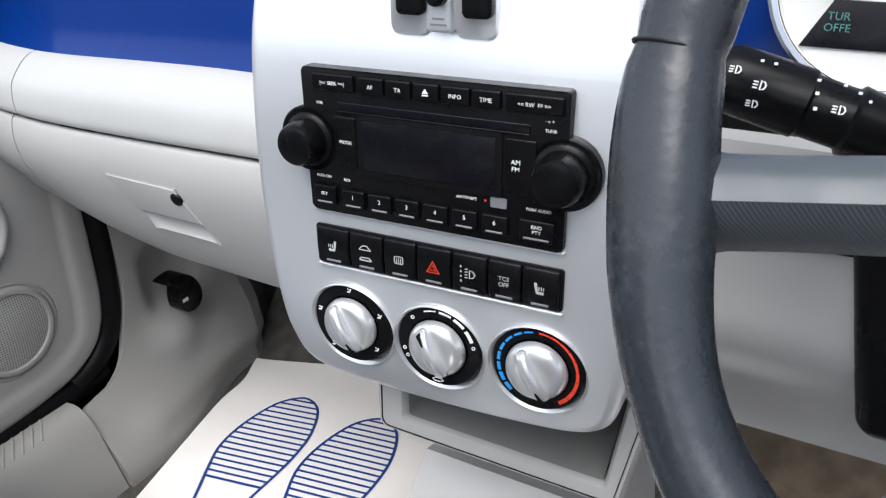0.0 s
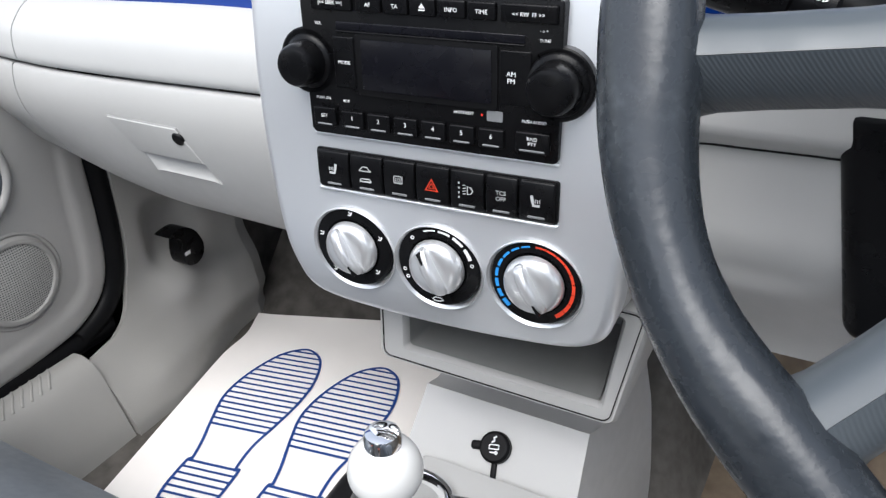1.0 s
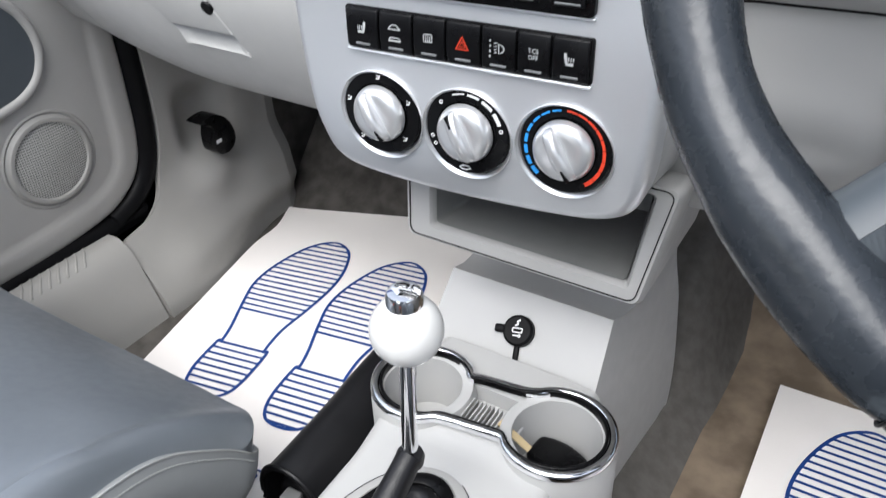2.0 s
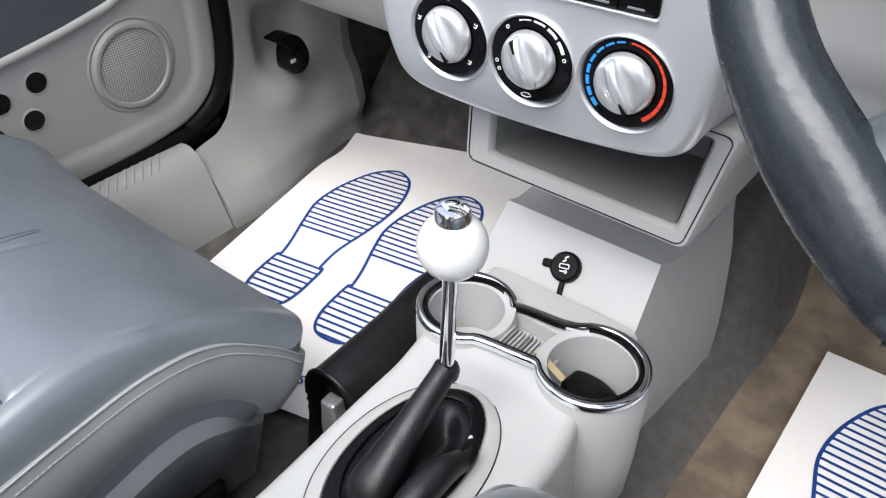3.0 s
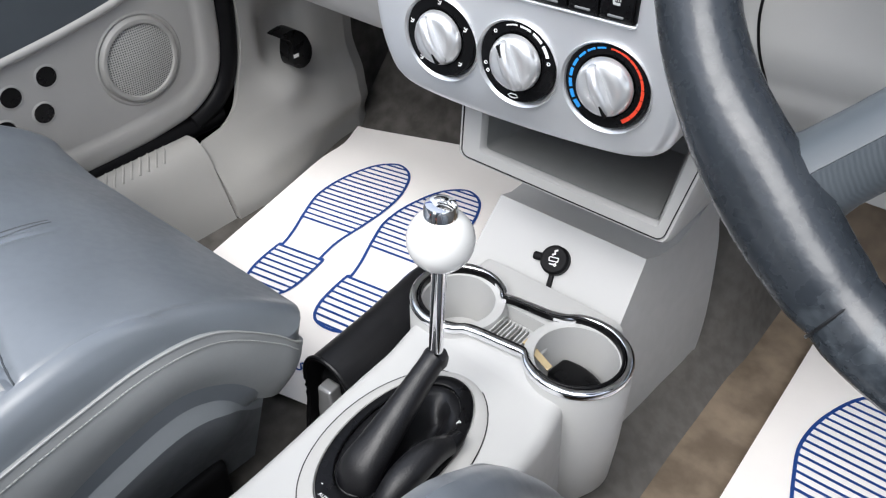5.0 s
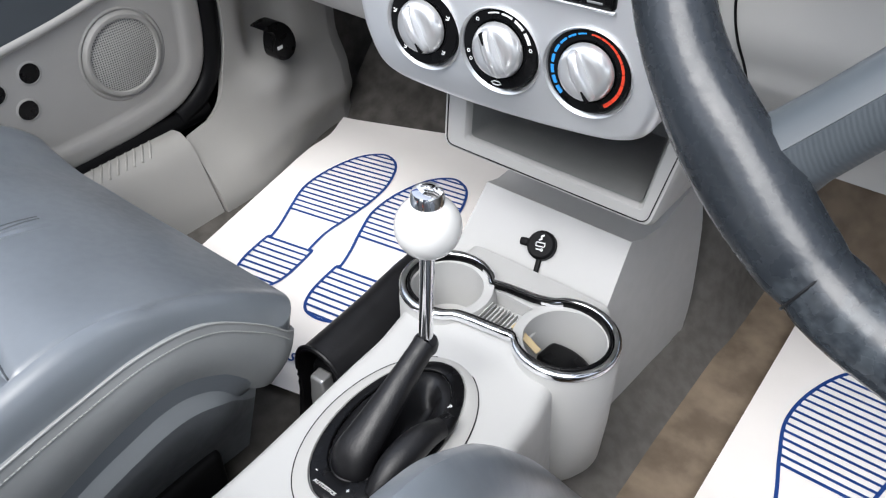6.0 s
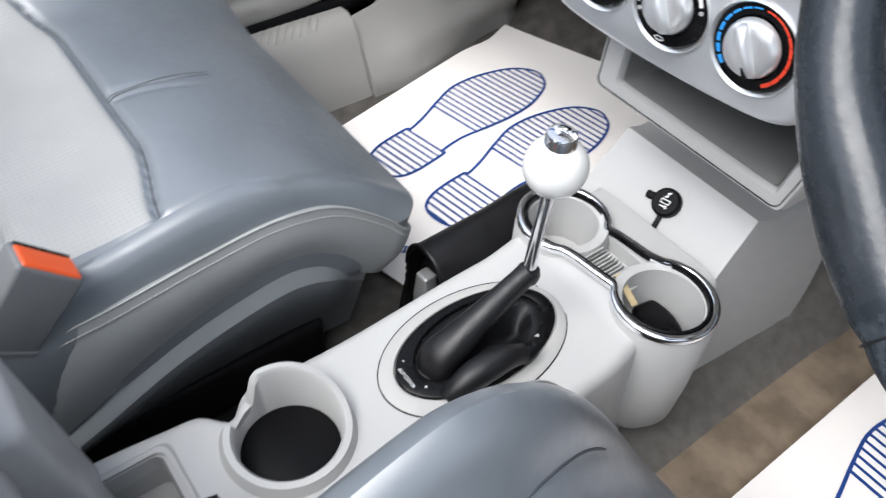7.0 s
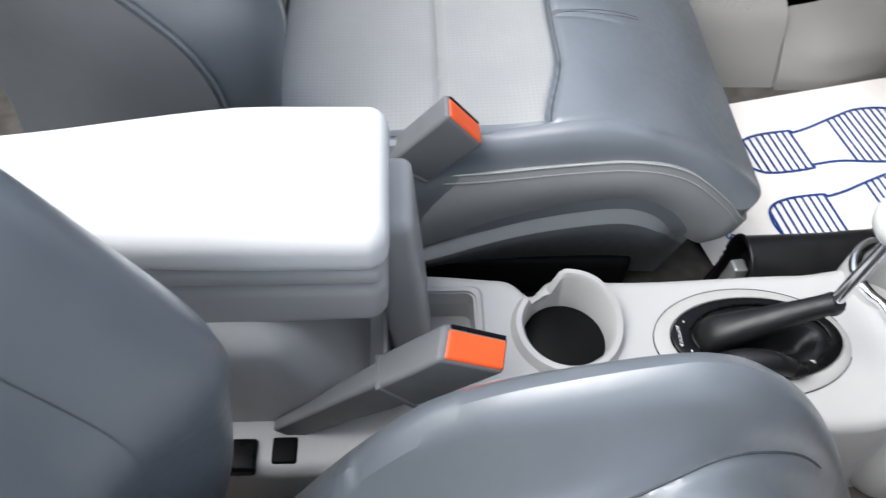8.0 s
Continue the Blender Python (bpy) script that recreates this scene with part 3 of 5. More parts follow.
# ---- climate dials ----
dial_turn = (31, 27, 30)
for i, (u, v) in enumerate(((-0.0705, -0.0300), (0.0025, -0.0315), (0.0780, -0.0292))):
    dial = thing("climate_dial", ("silver heater dial with airflow marks on a black ring", "silver fan speed dial with white marks on a black ring", "silver temperature dial with a blue and red scale")[i], "dial", "heater controls")
    seat_at = on_stack(u - 0.0010, v - 0.0034, -0.0024) @ pose(0, 0, 0, 6, 0, 0)
    hollow(panel_face, lathe([(0.0, -0.014), (0.0318, -0.014), (0.0318, -0.0062), (0.0362, 0.0012), (0.0364, 0.006), (0.0, 0.006)], seat_at, 72), solver="FAST")
    part("bezel", lathe([(0.0300, -0.0068), (0.0320, -0.0060), (0.0360, 0.0003), (0.0365, 0.0005), (0.0368, -0.0002), (0.0366, -0.0022)], seat_at, 72), BRUSHED, dial, "satin silver dished surround")
    ring = part("scale_ring", lathe([(0.0335, -0.004), (0.0335, 0.0022), (0.0325, 0.0034), (0.024, 0.0044), (0.0225, 0.003), (0.0, 0.003)], on_stack(u, v, -0.0045), 64), BLACK, dial)
    knob = part("knob", lathe([(0.0, 0.0105), (0.012, 0.0104), (0.0165, 0.0098), (0.0195, 0.0085), (0.0212, 0.006), (0.0222, 0.0035), (0.0224, 0.002)], on_stack(u, v, -0.001), 64), BRUSHED, dial)
    turn = on_stack(u, v, -0.001) @ pose(0, 0, 0, 0, 0, dial_turn[i])
    part("grip", rounded((-0.0050, -0.0198, 0.004), (0.0050, 0.0198, 0.0190), 0.0040, n=(2, 8, 2), warp=lambda p: (p.x * (1 - 900 * p.y * p.y * (0.3 if p.z > 0.01 else -0.25)), p.y, p.z - 14 * p.y * p.y * (1 if p.z > 0.01 else 0)), m=turn), BRUSHED, knob)
    bm = bmesh.new()
    up = 1 if i == 1 else -1
    rounded((-0.0009, min(0.004 * up, 0.0185 * up), 0.008), (0.0009, max(0.004 * up, 0.0185 * up), 0.0178), 0.0004, bm=bm, m=turn)
    part("pointer", bm, BLACK, knob)
    bm = bmesh.new()
    face = on_stack(u, v, -0.0004)

    def ray_at(a, r):
        return (r * math.cos(radians(a)), r * math.sin(radians(a)))

    if i == 0:
        for a in (90, 25, -40, 165, 232):
            x, y = ray_at(a, 0.028)
            stroke(bm, [(x - 0.0022, y - 0.001), (x, y - 0.001), (x + 0.0012, y + 0.0018)], 0.001, face)
            bar(bm, (x - 0.0018, y + 0.002), (x - 0.0002, y + 0.0005), 0.0007, face)
        tagged(part("scale_mark", bm, WHITE_PRINT, ring), kind="stuff")
    elif i == 1:
        for k in range(4):
            a0 = 112 - 24 * k
            stroke(bm, [ray_at(a0 - s * 3.2, 0.0290 - 0.0002 * k) for s in range(7)], 0.0010 + 0.0006 * k, face)
        for a in (135, 12, 195, 208):
            x, y = ray_at(a, 0.0285)
            stroke(bm, [(x + 0.0013 * math.cos(q), y + 0.0013 * math.sin(q)) for q in (0, 1.05, 2.1, 3.15, 4.2, 5.25)], 0.0007, face, True)
        stroke(bm, [(-0.005, -0.0285), (-0.0025, -0.0268), (0.002, -0.0268), (0.004, -0.0285), (0.001, -0.0298), (-0.003, -0.0298)], 0.0009, face, True)
        tagged(part("scale_mark", bm, WHITE_PRINT, ring), kind="stuff")
    else:
        for k in range(8):
            a0 = 98 + 17 * k
            stroke(bm, [ray_at(a0 + s * 3.3, 0.0285) for s in range(5)], 0.0012 + 0.00028 * k, face)
        tagged(part("cold_scale", bm, BLUE_PRINT, ring), kind="stuff")
        bm = bmesh.new()
        for k in range(9):
            a0 = 90 - 16.2 * k
            stroke(bm, [ray_at(a0 - s * 3.75, 0.0285) for s in range(5)], 0.0012 + 0.00022 * k, face)
        tagged(part("hot_scale", bm, ORANGE_PRINT, ring), kind="stuff")

# ---- storage tray below the panel ----
tray = thing("storage_tray", "pale grey open storage tray under the centre panel", "storage tray")
TRAY = pose(0.017, 0.47, 0.365, 0, 2, 2) @ pose(0, 0, 0, 82, 0, 0)
outer = [(x * (1 + 0.9 * y) + 0.25 * y * 0.12, y) for x, y in round_rect(0.238, 0.112, 0.008, 5, 0.001, 0.003)]
inner = [(x * (1 + 0.9 * y), y) for x, y in round_rect(0.190, 0.083, 0.004, 5, 0.006, 0.0055)]
bm = bmesh.new()
n = len(outer)
rings = []
for loop, z in ((outer, -0.19), (outer, -0.006), ([(x * 0.975, y * 0.955) for x, y in outer], 0.0), ([(mix(x, 0.008, -0.03), mix(y, 0.008, -0.05)) for x, y in inner], 0.0), (inner, -0.004), ([(x * 0.96, y * 0.93) for x, y in inner], -0.152)):
    rings.append([bm.verts.new(TRAY @ Vector((x, y, z))) for x, y in loop])
for p, q in zip(rings, rings[1:]):
    for j in range(n):
        bm.faces.new((p[j], p[(j + 1) % n], q[(j + 1) % n], q[j]))
bm.faces.new(rings[-1])
bm.faces.new(rings[0][::-1])
part("shell", bm, STONE, tray)
# the liner's darker grey stands in for the shade deep in the tray
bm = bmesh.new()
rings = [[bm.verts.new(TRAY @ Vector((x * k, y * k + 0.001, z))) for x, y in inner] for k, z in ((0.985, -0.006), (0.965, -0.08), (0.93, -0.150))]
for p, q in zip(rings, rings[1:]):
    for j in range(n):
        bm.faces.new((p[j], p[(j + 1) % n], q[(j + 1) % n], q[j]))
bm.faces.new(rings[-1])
part("liner", bm, STONE_DARK, tray, "grey liner, toned darker for the shade inside")
bm = bmesh.new()
loop = [(x * 0.950, y * 0.915) for x, y in outer]
stroke(bm, loop, 0.0009, TRAY @ Matrix.Translation((0, 0, 0.0002)), True, 0.0008)
part("seam", bm, BLACK_SOFT, tray)

# ---- dashboard on the passenger side ----
dash = thing("dashboard", "light grey moulded dashboard with a blue painted upper panel", "dashboard")


def dash_profile(pts, x0, x1, mat, name, parent, label="", thick=0.012):
    line = spline([(0, y, z) for y, z in pts], 6)

    def fn(u, v):
        p = line[min(int(round(v * (len(line) - 1))), len(line) - 1)]
        x = mix(x0, x1, u)
        e = max(-0.50 - x, 0)
        lift = 0.028 * smoothstep(-0.40, -0.66, x) * smoothstep(0.50, 0.40, p.z)
        lift += 0.009 * smoothstep(-0.52, -0.12, x) * smoothstep(0.45, 0.535, p.z) * smoothstep(0.605, 0.55, p.z)
        lift -= 0.010 * smoothstep(-0.25, -0.60, x) * smoothstep(0.56, 0.61, p.z)
        return (x, p.y - 0.010 * smoothstep(-0.6, -0.15, x) + 0.7 * e * e, p.z + lift)
    return part(name, sheet(fn, 30, len(line) - 1, thick), mat, parent, label)


LID = [(0.84, 0.345), (0.66, 0.352), (0.585, 0.362), (0.542, 0.382), (0.512, 0.424), (0.491, 0.475), (0.484, 0.51), (0.488, 0.536), (0.495, 0.5395)]
lid = dash_profile(LID, -0.588, -0.10, STONE, "glove_box_lid", dash)
dash_profile(LID, -0.72, -0.590, STONE, "end_cap", dash)
dash_profile([(0.497, 0.5415), (0.488, 0.545), (0.486, 0.558), (0.491, 0.585), (0.506, 0.606), (0.522, 0.615), (0.54, 0.617)], -0.570, -0.10, PAD_GREY, "pad", dash)
dash_profile([(0.497, 0.5415), (0.488, 0.545), (0.486, 0.558), (0.491, 0.585), (0.506, 0.606), (0.522, 0.615), (0.54, 0.617)], -0.72, -0.572, PAD_GREY, "end_pad", dash)
dash_profile([(0.526, 0.612), (0.533, 0.640), (0.537, 0.69), (0.548, 0.75), (0.60, 0.79), (0.75, 0.80)], -0.72, -0.10, BLUE, "upper_panel", dash, "glossy blue painted panel")
part("top", rounded((-0.74, 0.585, 0.785), (0.82, 1.14, 0.81), 0.01), STONE_DARK, dash, "dark grey dashboard top")
LATCH = pose(-0.372, 0.4830, 0.488, 106, 0, -1)
plate = [(-0.059, 0.017), (0.042, 0.017), (0.062, -0.023), (-0.032, -0.024)]
bm = prism([(x * 0.97, y * 0.97) for x, y in plate], 0.004, LATCH @ Matrix.Translation((0, 0, -0.0015)), 0.001)
part("latch_plate", bm, STONE, dash)
bm = prism(plate, 0.0020, LATCH @ Matrix.Translation((0, 0, -0.001)), 0.0003)
part("latch_gap", bm, STONE_DARK, dash)
hollow(lid, prism([(-0.030, -0.0245), (0.061, -0.0235), (0.071, -0.045), (-0.018, -0.046)], 0.05, LATCH @ Matrix.Translation((0, 0, -0.025)), 0.0))


def scoop(u, v):
    x0, x1, y = mix(-0.032, -0.019, v), mix(0.063, 0.073, v), mix(-0.0235, -0.047, v)
    return LATCH @ Vector((mix(x0, x1, u), y, -0.0005 - 0.015 * (1 - v) ** 0.7 * min(1.0, 7 * u + 0.15, 7 * (1 - u) + 0.15)))


part("latch_scoop", sheet(scoop, 24, 14, 0.002), STONE, dash)
part("lock", lathe([(0.0, 0.0018), (0.0062, 0.0018), (0.0072, 0.001), (0.0078, -0.001)], LATCH @ Matrix.Translation((0.040, 0.005, 0.0022)), 24), BLACK, dash)

# ---- driver side of the dashboard ----
knee = thing("knee_panel", "light grey moulded panel below the steering column", "dashboard panel")
def knee_fn(u, v):
    x, z = mix(0.12, 0.80, u), mix(0.375, 0.635, v)
    y = 0.462 + 0.075 * smoothstep(0.51, 0.36, z) - 0.012 * smoothstep(0.568, 0.585, z)
    pocket = smoothstep(0.150, 0.168, x) * smoothstep(0.252, 0.236, x) * smoothstep(0.575, 0.560, z) * smoothstep(0.455, 0.478, z)
    return (x, y + 0.006 * pocket, z)
part("panel", sheet(knee_fn, 60, 60, 0.02), STONE, knee)
gap = spline([(0.252, 0, 0.5715), (0.200, 0, 0.5695), (0.166, 0, 0.5680), (0.157, 0, 0.560), (0.1545, 0, 0.53), (0.160, 0, 0.50), (0.172, 0, 0.458), (0.180, 0, 0.43)], 6)


def knee_face(x, z):
    return knee_fn((x - 0.12) / 0.68, (z - 0.375) / 0.26)[1]


part("panel_gap", sweep([(q.x, knee_face(q.x, q.z) - 0.0002, q.z) for q in gap], circle(0.0011, 6), up=(0, 1, 0)), BLACK_SOFT, knee, "dark gap between two mouldings")
part("column_gap", rounded((0.244, 0.449, 0.452), (0.48, 0.52, 0.61), 0.012, n=(2, 2, 4), warp=lambda v: (v.x + 0.20 * (0.60 - v.z), v.y, v.z)), BLACK, knee, "black opening round the steering column")
binnacle = thing("instrument_cluster", "instrument cluster with pale round gauges in chrome rings", "instrument cluster")
part("blue_surround", rounded((0.125, 0.50, 0.63), (0.60, 0.60, 0.83), 0.02), BLUE, binnacle, "glossy blue painted surround")
for k, (x, z, r) in enumerate(((0.242, 0.722, 0.066), (0.375, 0.732, 0.07), (0.508, 0.722, 0.066))):
    g = pose(x, 0.496, z, 90, 0, 0) @ pose(0, 0, 0, -12, 0, 0)
    gauge = part("gauge", lathe([(0, 0.001), (r * 0.9, 0.001), (r * 0.92, 0.004), (r * 0.92, -0.006)], g, 48), DIAL_FACE, binnacle)
    part("ring", lathe([(r * 0.92, 0.0), (r * 0.93, 0.009), (r * 0.97, 0.011), (r, 0.009), (r, -0.01)], g, 48), CHROME, gauge)
    part("needle_cap", lathe([(0, 0.010), (0.010, 0.009), (0.013, 0.002)], g @ Matrix.Translation((-0.024, 0.000, 0)), 24), BELT_GREY, gauge)
    part("needle", rounded((-0.032, -0.001, 0.004), (-0.008, 0.001, 0.006), 0.0005, m=g @ Matrix.Translation((-0.024, 0.000, 0)) @ pose(0, 0, 0, 0, 0, 12)), RED_PRINT, gauge)
    if k == 0:
        part("message_window", prism([(-0.044, -0.040), (0.020, -0.040), (0.020, -0.014), (-0.030, -0.014)], 0.002, g @ Matrix.Translation((0, 0, 0.001)), 0.0005), BLACK_GLOSS, gauge)
        lettering("TUR\nOFFE", 0.0062, g @ Matrix.Translation((-0.026, -0.026, 0.0033)), GREEN_PRINT, gauge)

# ---- steering wheel ----
wheel = thing("steering_wheel", "worn slate-grey leather steering wheel with four spokes", "steering wheel")
WHEEL = pose(0.379, 0.2425, 0.7107, 0, 0, -4) @ pose(0, 0, 0, 67.9, 0, 0)    # z towards the driver
R_WHEEL = 0.2007


bm = bmesh.new()
rings = []
N = 160
for i in range(N):
    a = 2 * math.pi * i / N
    deg = math.degrees(a) % 360
    near = max(math.exp(-((abs(deg - c)) / 13.0) ** 2) for c in (-10, 190, 232, 308, 350))
    r = 0.0152
    ring = []
    for j in range(18):
        b = 2 * math.pi * j / 18
        w = noise.noise(Vector((math.cos(a) * 9, math.sin(a) * 9, b))) * 0.0005
        rr = r + w + 0.0070 * near * max(-math.cos(b), 0) - (0.0012 if min(abs(deg - c) for c in (175.5, 4.5, 245.5, 294.5)) < 1.2 else 0)
        ring.append(bm.verts.new(WHEEL @ Vector(((R_WHEEL + rr * math.cos(b)) * math.cos(a), (R_WHEEL + rr * math.cos(b)) * math.sin(a), rr * 1.08 * math.sin(b)))))
    rings.append(ring)
for i in range(N):
    p, q = rings[i], rings[(i + 1) % N]
    for j in range(18):
        bm.faces.new((p[j], q[j], q[(j + 1) % 18], p[(j + 1) % 18]))
part("rim", bm, WHEEL_LEATHER, wheel)
TURN = WHEEL.to_3x3()
for deg, s_hand in ((190, 1), (350, -1), (232, 1), (308, -1)):
    a = radians(deg)
    d = Vector((math.cos(a), math.sin(a), 0))
    across = TURN @ Vector((-d.y, d.x, 0)) * -s_hand          # towards the upper edge
    up = TURN @ Vector((0, 0, 1))
    stations = ((0.187, -0.002, 0.0185), (0.178, -0.004, 0.0165), (0.160, -0.006, 0.0158), (0.130, -0.010, 0.0158), (0.095, -0.014, 0.018), (0.055, -0.018, 0.022))
    tops, lows = [], []
    for r, z, w in stations:
        c = WHEEL @ (d * r + Vector((0, 0, z)))
        tops.append([c + across * (w * k) + up * h for k, h in ((1.0, -0.016), (1.0, -0.004), (0.80, 0.004), (0.45, 0.0085), (0.02, 0.010), (0.0, 0.004), (0.0, -0.016))])
        lows.append([c + across * (w * k) + up * h for k, h in ((0.01, -0.014), (0.01, 0.0098), (-0.35, 0.0075 if deg in (232, 308) else 0.005), (-0.75, 0.0035 if deg in (232, 308) else -0.003), (-1.0, -0.003 if deg in (232, 308) else -0.011), (-0.98, -0.020), (-0.4, -0.022))])
    for name, rings, mat in (("spoke", tops, SPOKE), ("textured_grip", lows, RIBBED)):
        bm = bmesh.new()
        rows = [[bm.verts.new(q) for q in ring] for ring in rings]
        for p, q in zip(rows, rows[1:]):
            for j in range(len(p)):
                bm.faces.new((p[j], p[(j + 1) % len(p)], q[(j + 1) % len(p)], q[j]))
        bm.faces.new(rows[0][::-1])
        bm.faces.new(rows[-1])
        bmesh.ops.bevel(bm, geom=[e for e in bm.edges if len(e.link_faces) == 2 and e.calc_face_angle() > 0.3], offset=0.0015, segments=2, profile=0.5, affect="EDGES", clamp_overlap=True)
        if name == "spoke":
            spoke = part(name, bm, mat, wheel)
        else:
            part(name, bm, mat, spoke, "fine-ribbed dark lower face")
for deg in (175.5, 4.5, 245.5, 294.5):
    a = radians(deg)
    loop = [WHEEL @ Vector(((R_WHEEL + 0.0151 * math.cos(b)) * math.cos(a), (R_WHEEL + 0.0151 * math.cos(b)) * math.sin(a), 0.0153 * math.sin(b))) for b in [2 * math.pi * k / 30 for k in range(30)]]
    part("seam", sweep(loop, circle(0.0007, 6), True, up=WHEEL.to_3x3() @ Vector((-math.sin(a), math.cos(a), 0.01))), BLACK_LEATHER, wheel)
part("hub", rounded((-0.098, -0.085, -0.05), (0.098, 0.070, 0.0), 0.035, n=(4, 4, 2), m=WHEEL), LEATHER, wheel)
column = thing("steering_column", "black plastic steering column shroud", "steering column")
part("shroud", rounded((-0.07, -0.06, -0.19), (0.07, 0.05, -0.055), 0.03, n=(2, 2, 2), m=WHEEL), BLACK, column)
stalk = thing("light_stalk", "black lighting stalk with white lamp symbols", "stalk")
s0, s1 = Vector((0.174, 0.385, 0.688)), Vector((0.335, 0.400, 0.642))
R_STALK = 0.0165
bm = sweep([s0.lerp(s1, t) for t in (0, 0.03, 0.24, 0.25, 0.36, 0.37, 0.40, 1)], circle(R_STALK, 28), up=(0, 0, 1), scale=lambda t: (0.88, 1.0, 1.0, 0.90, 0.88, 1.02, 0.98, 0.60)[int(round(t * 7))])
part("barrel", bm, BLACK, stalk)


def on_stalk(x, z):
    """A place on the barrel's near side, facing out."""
    mid = s0.lerp(s1, (x - s0.x) / (s1.x - s0.x))
    lift = min(max((z - mid.z) / R_STALK, -0.9), 0.9)
    return pose(x, mid.y - 1.05 * R_STALK * (1 - lift * lift) ** 0.5 - 0.0006, z, 90 - math.degrees(math.asin(lift)), 0, 0) @ pose(0, 0, 0, 0, 0, -4)


bm = bmesh.new()
for x, z, k in ((0.1830, 0.6945, 0.62), (0.1945, 0.6885, 0.68), (0.1925, 0.6800, 0.62), (0.2285, 0.6800, 0.66)):
    at = on_stalk(x, z) @ Matrix.Scale(k, 4)
    stroke(bm, [(0.0005, -0.003), (0.0005, 0.003), (0.003, 0.0022), (0.004, 0), (0.003, -0.0022)], 0.0011, at, True)
    for j in (-0.002, 0, 0.002):
        bar(bm, (-0.0045, j), (-0.0012, j), 0.0009, at)
for x, z in ((0.2180, 0.6905), (0.2185, 0.6860), (0.2190, 0.6800), (0.2290, 0.6890), (0.2355, 0.6860), (0.2400, 0.6830), (0.1930, 0.6975), (0.1990, 0.6965)):
    bar(bm, (-0.0008, 0), (0.0008, 0), 0.0015, on_stalk(x, z))
tagged(part("lamp_symbol", bm, WHITE_PRINT, stalk), kind="stuff")

# ---- floor console ----
console = thing("floor_console", "pale grey moulded floor console between the seats", "console")
CX = 0.016


def console_top(y):
    return table(y, ((-0.30, 0.150), (-0.16, 0.150), (-0.11, 0.182), (0.05, 0.184), (0.30, 0.1845), (0.348, 0.1865), (0.375, 0.192), (0.47, 0.192)))


def console_half(y):
    return table(y, ((-0.30, 0.112), (-0.16, 0.108), (-0.10, 0.084), (0.0, 0.076), (0.12, 0.072), (0.30, 0.078), (0.38, 0.085), (0.5, 0.085)))


def console_right(y):
    return flowing(y, ((-0.30, 0.112), (-0.16, 0.108), (-0.10, 0.084), (0.0, 0.077), (0.12, 0.084), (0.24, 0.095), (0.32, 0.095), (0.38, 0.085), (0.5, 0.085)))


bm = bmesh.new()
edge = [(-0.014 + 0.014 * math.sin(radians(q)), -0.014 + 0.014 * math.cos(radians(q))) for q in range(0, 91, 15)]
edge += [(0.002, -0.05), (0.005, -0.10), (0.008, -0.20)]
prof = [(-1, -dx, dz) for dx, dz in edge[::-1]] + [(k, 0.0, 0.0008) for k in (-0.5, 0.0, 0.5)] + [(1, dx, dz) for dx, dz in edge]
rings = []
for i in range(121):
    y = mix(-0.30, 0.475, i / 120)
    notch = 0.021 * math.exp(-((y - 0.012) / 0.014) ** 2)
    rings.append([bm.verts.new((CX + (console_right(y) * 1.03 if a > 0 else console_half(y) * 1.03 - (notch if a < -0.6 else 0)) * a + dx, y, console_top(y) + dz)) for a, dx, dz in prof])
for p, q in zip(rings, rings[1:]):
    for j in range(len(prof) - 1):
        bm.faces.new((p[j], p[j + 1], q[j + 1], q[j]))
bm.faces.new(rings[0])
bm.faces.new(rings[-1][::-1])
body = part("body", bm, STONE_PALE, console)
plinth = [(0.455, -0.02), (0.458, 0.146), (0.466, 0.159), (0.5350, 0.2310), (0.5560, 0.2240)] + [tuple(q.xy) for q in spline([(0.590, 0.2240, 0), (0.625, 0.243, 0), (0.655, 0.262, 0), (0.674, 0.235, 0), (0.680, 0.17, 0), (0.680, 0.11, 0), (0.676, 0.06, 0), (0.664, 0.015, 0), (0.64, -0.02, 0)], 4)]
bm = prism(plinth, 0.178, None, 0.0)
bmesh.ops.bevel(bm, geom=[e for e in bm.edges if len(e.link_faces) == 2 and e.calc_face_angle() > 0.25], offset=0.0018, segments=1, profile=0.5, affect="EDGES", clamp_overlap=True)
bmesh.ops.transform(bm, matrix=Matrix(((0, 0, 1, -0.093), (1, 0, 0, 0), (0, 1, 0, 0), (0, 0, 0, 1))), verts=bm.verts)
for v in bm.verts:
    k = smoothstep(0.24, 0.02, v.co.z)
    v.co.x += 0.014 * k + 0.006 * smoothstep(0.235, 0.17, v.co.z) + 0.020 * smoothstep(0.50, 0.66, v.co.y) if v.co.x > 0 else -0.012 * k
part("plinth", bm, STONE_PALE, console)

CUPS = ((-0.046, 0.399, 0.046), (0.089, 0.405, 0.049))
for x, y, r in CUPS:
    hollow(body, lathe([(0, -0.10), (r - 0.007, -0.10), (r - 0.005, 0.02), (0, 0.02)], pose(x, y, 0.196), 40))
    part("cup_shell", lathe([(r - 0.012, -0.065), (r - 0.009, 0.0), (r - 0.006, 0.001), (r + 0.001, 0.0), (r + 0.0045, -0.010), (r + 0.0045, -0.10), (r + 0.002, -0.150), (r - 0.008, -0.170), (r - 0.02, -0.18)], pose(x, y, 0.196), 56), STONE_PALE, console)
    part("cup_floor", lathe([(0, -0.058), (r - 0.008, -0.058), (r - 0.008, -0.07)], pose(x, y, 0.196), 40), STONE_PALE, console)
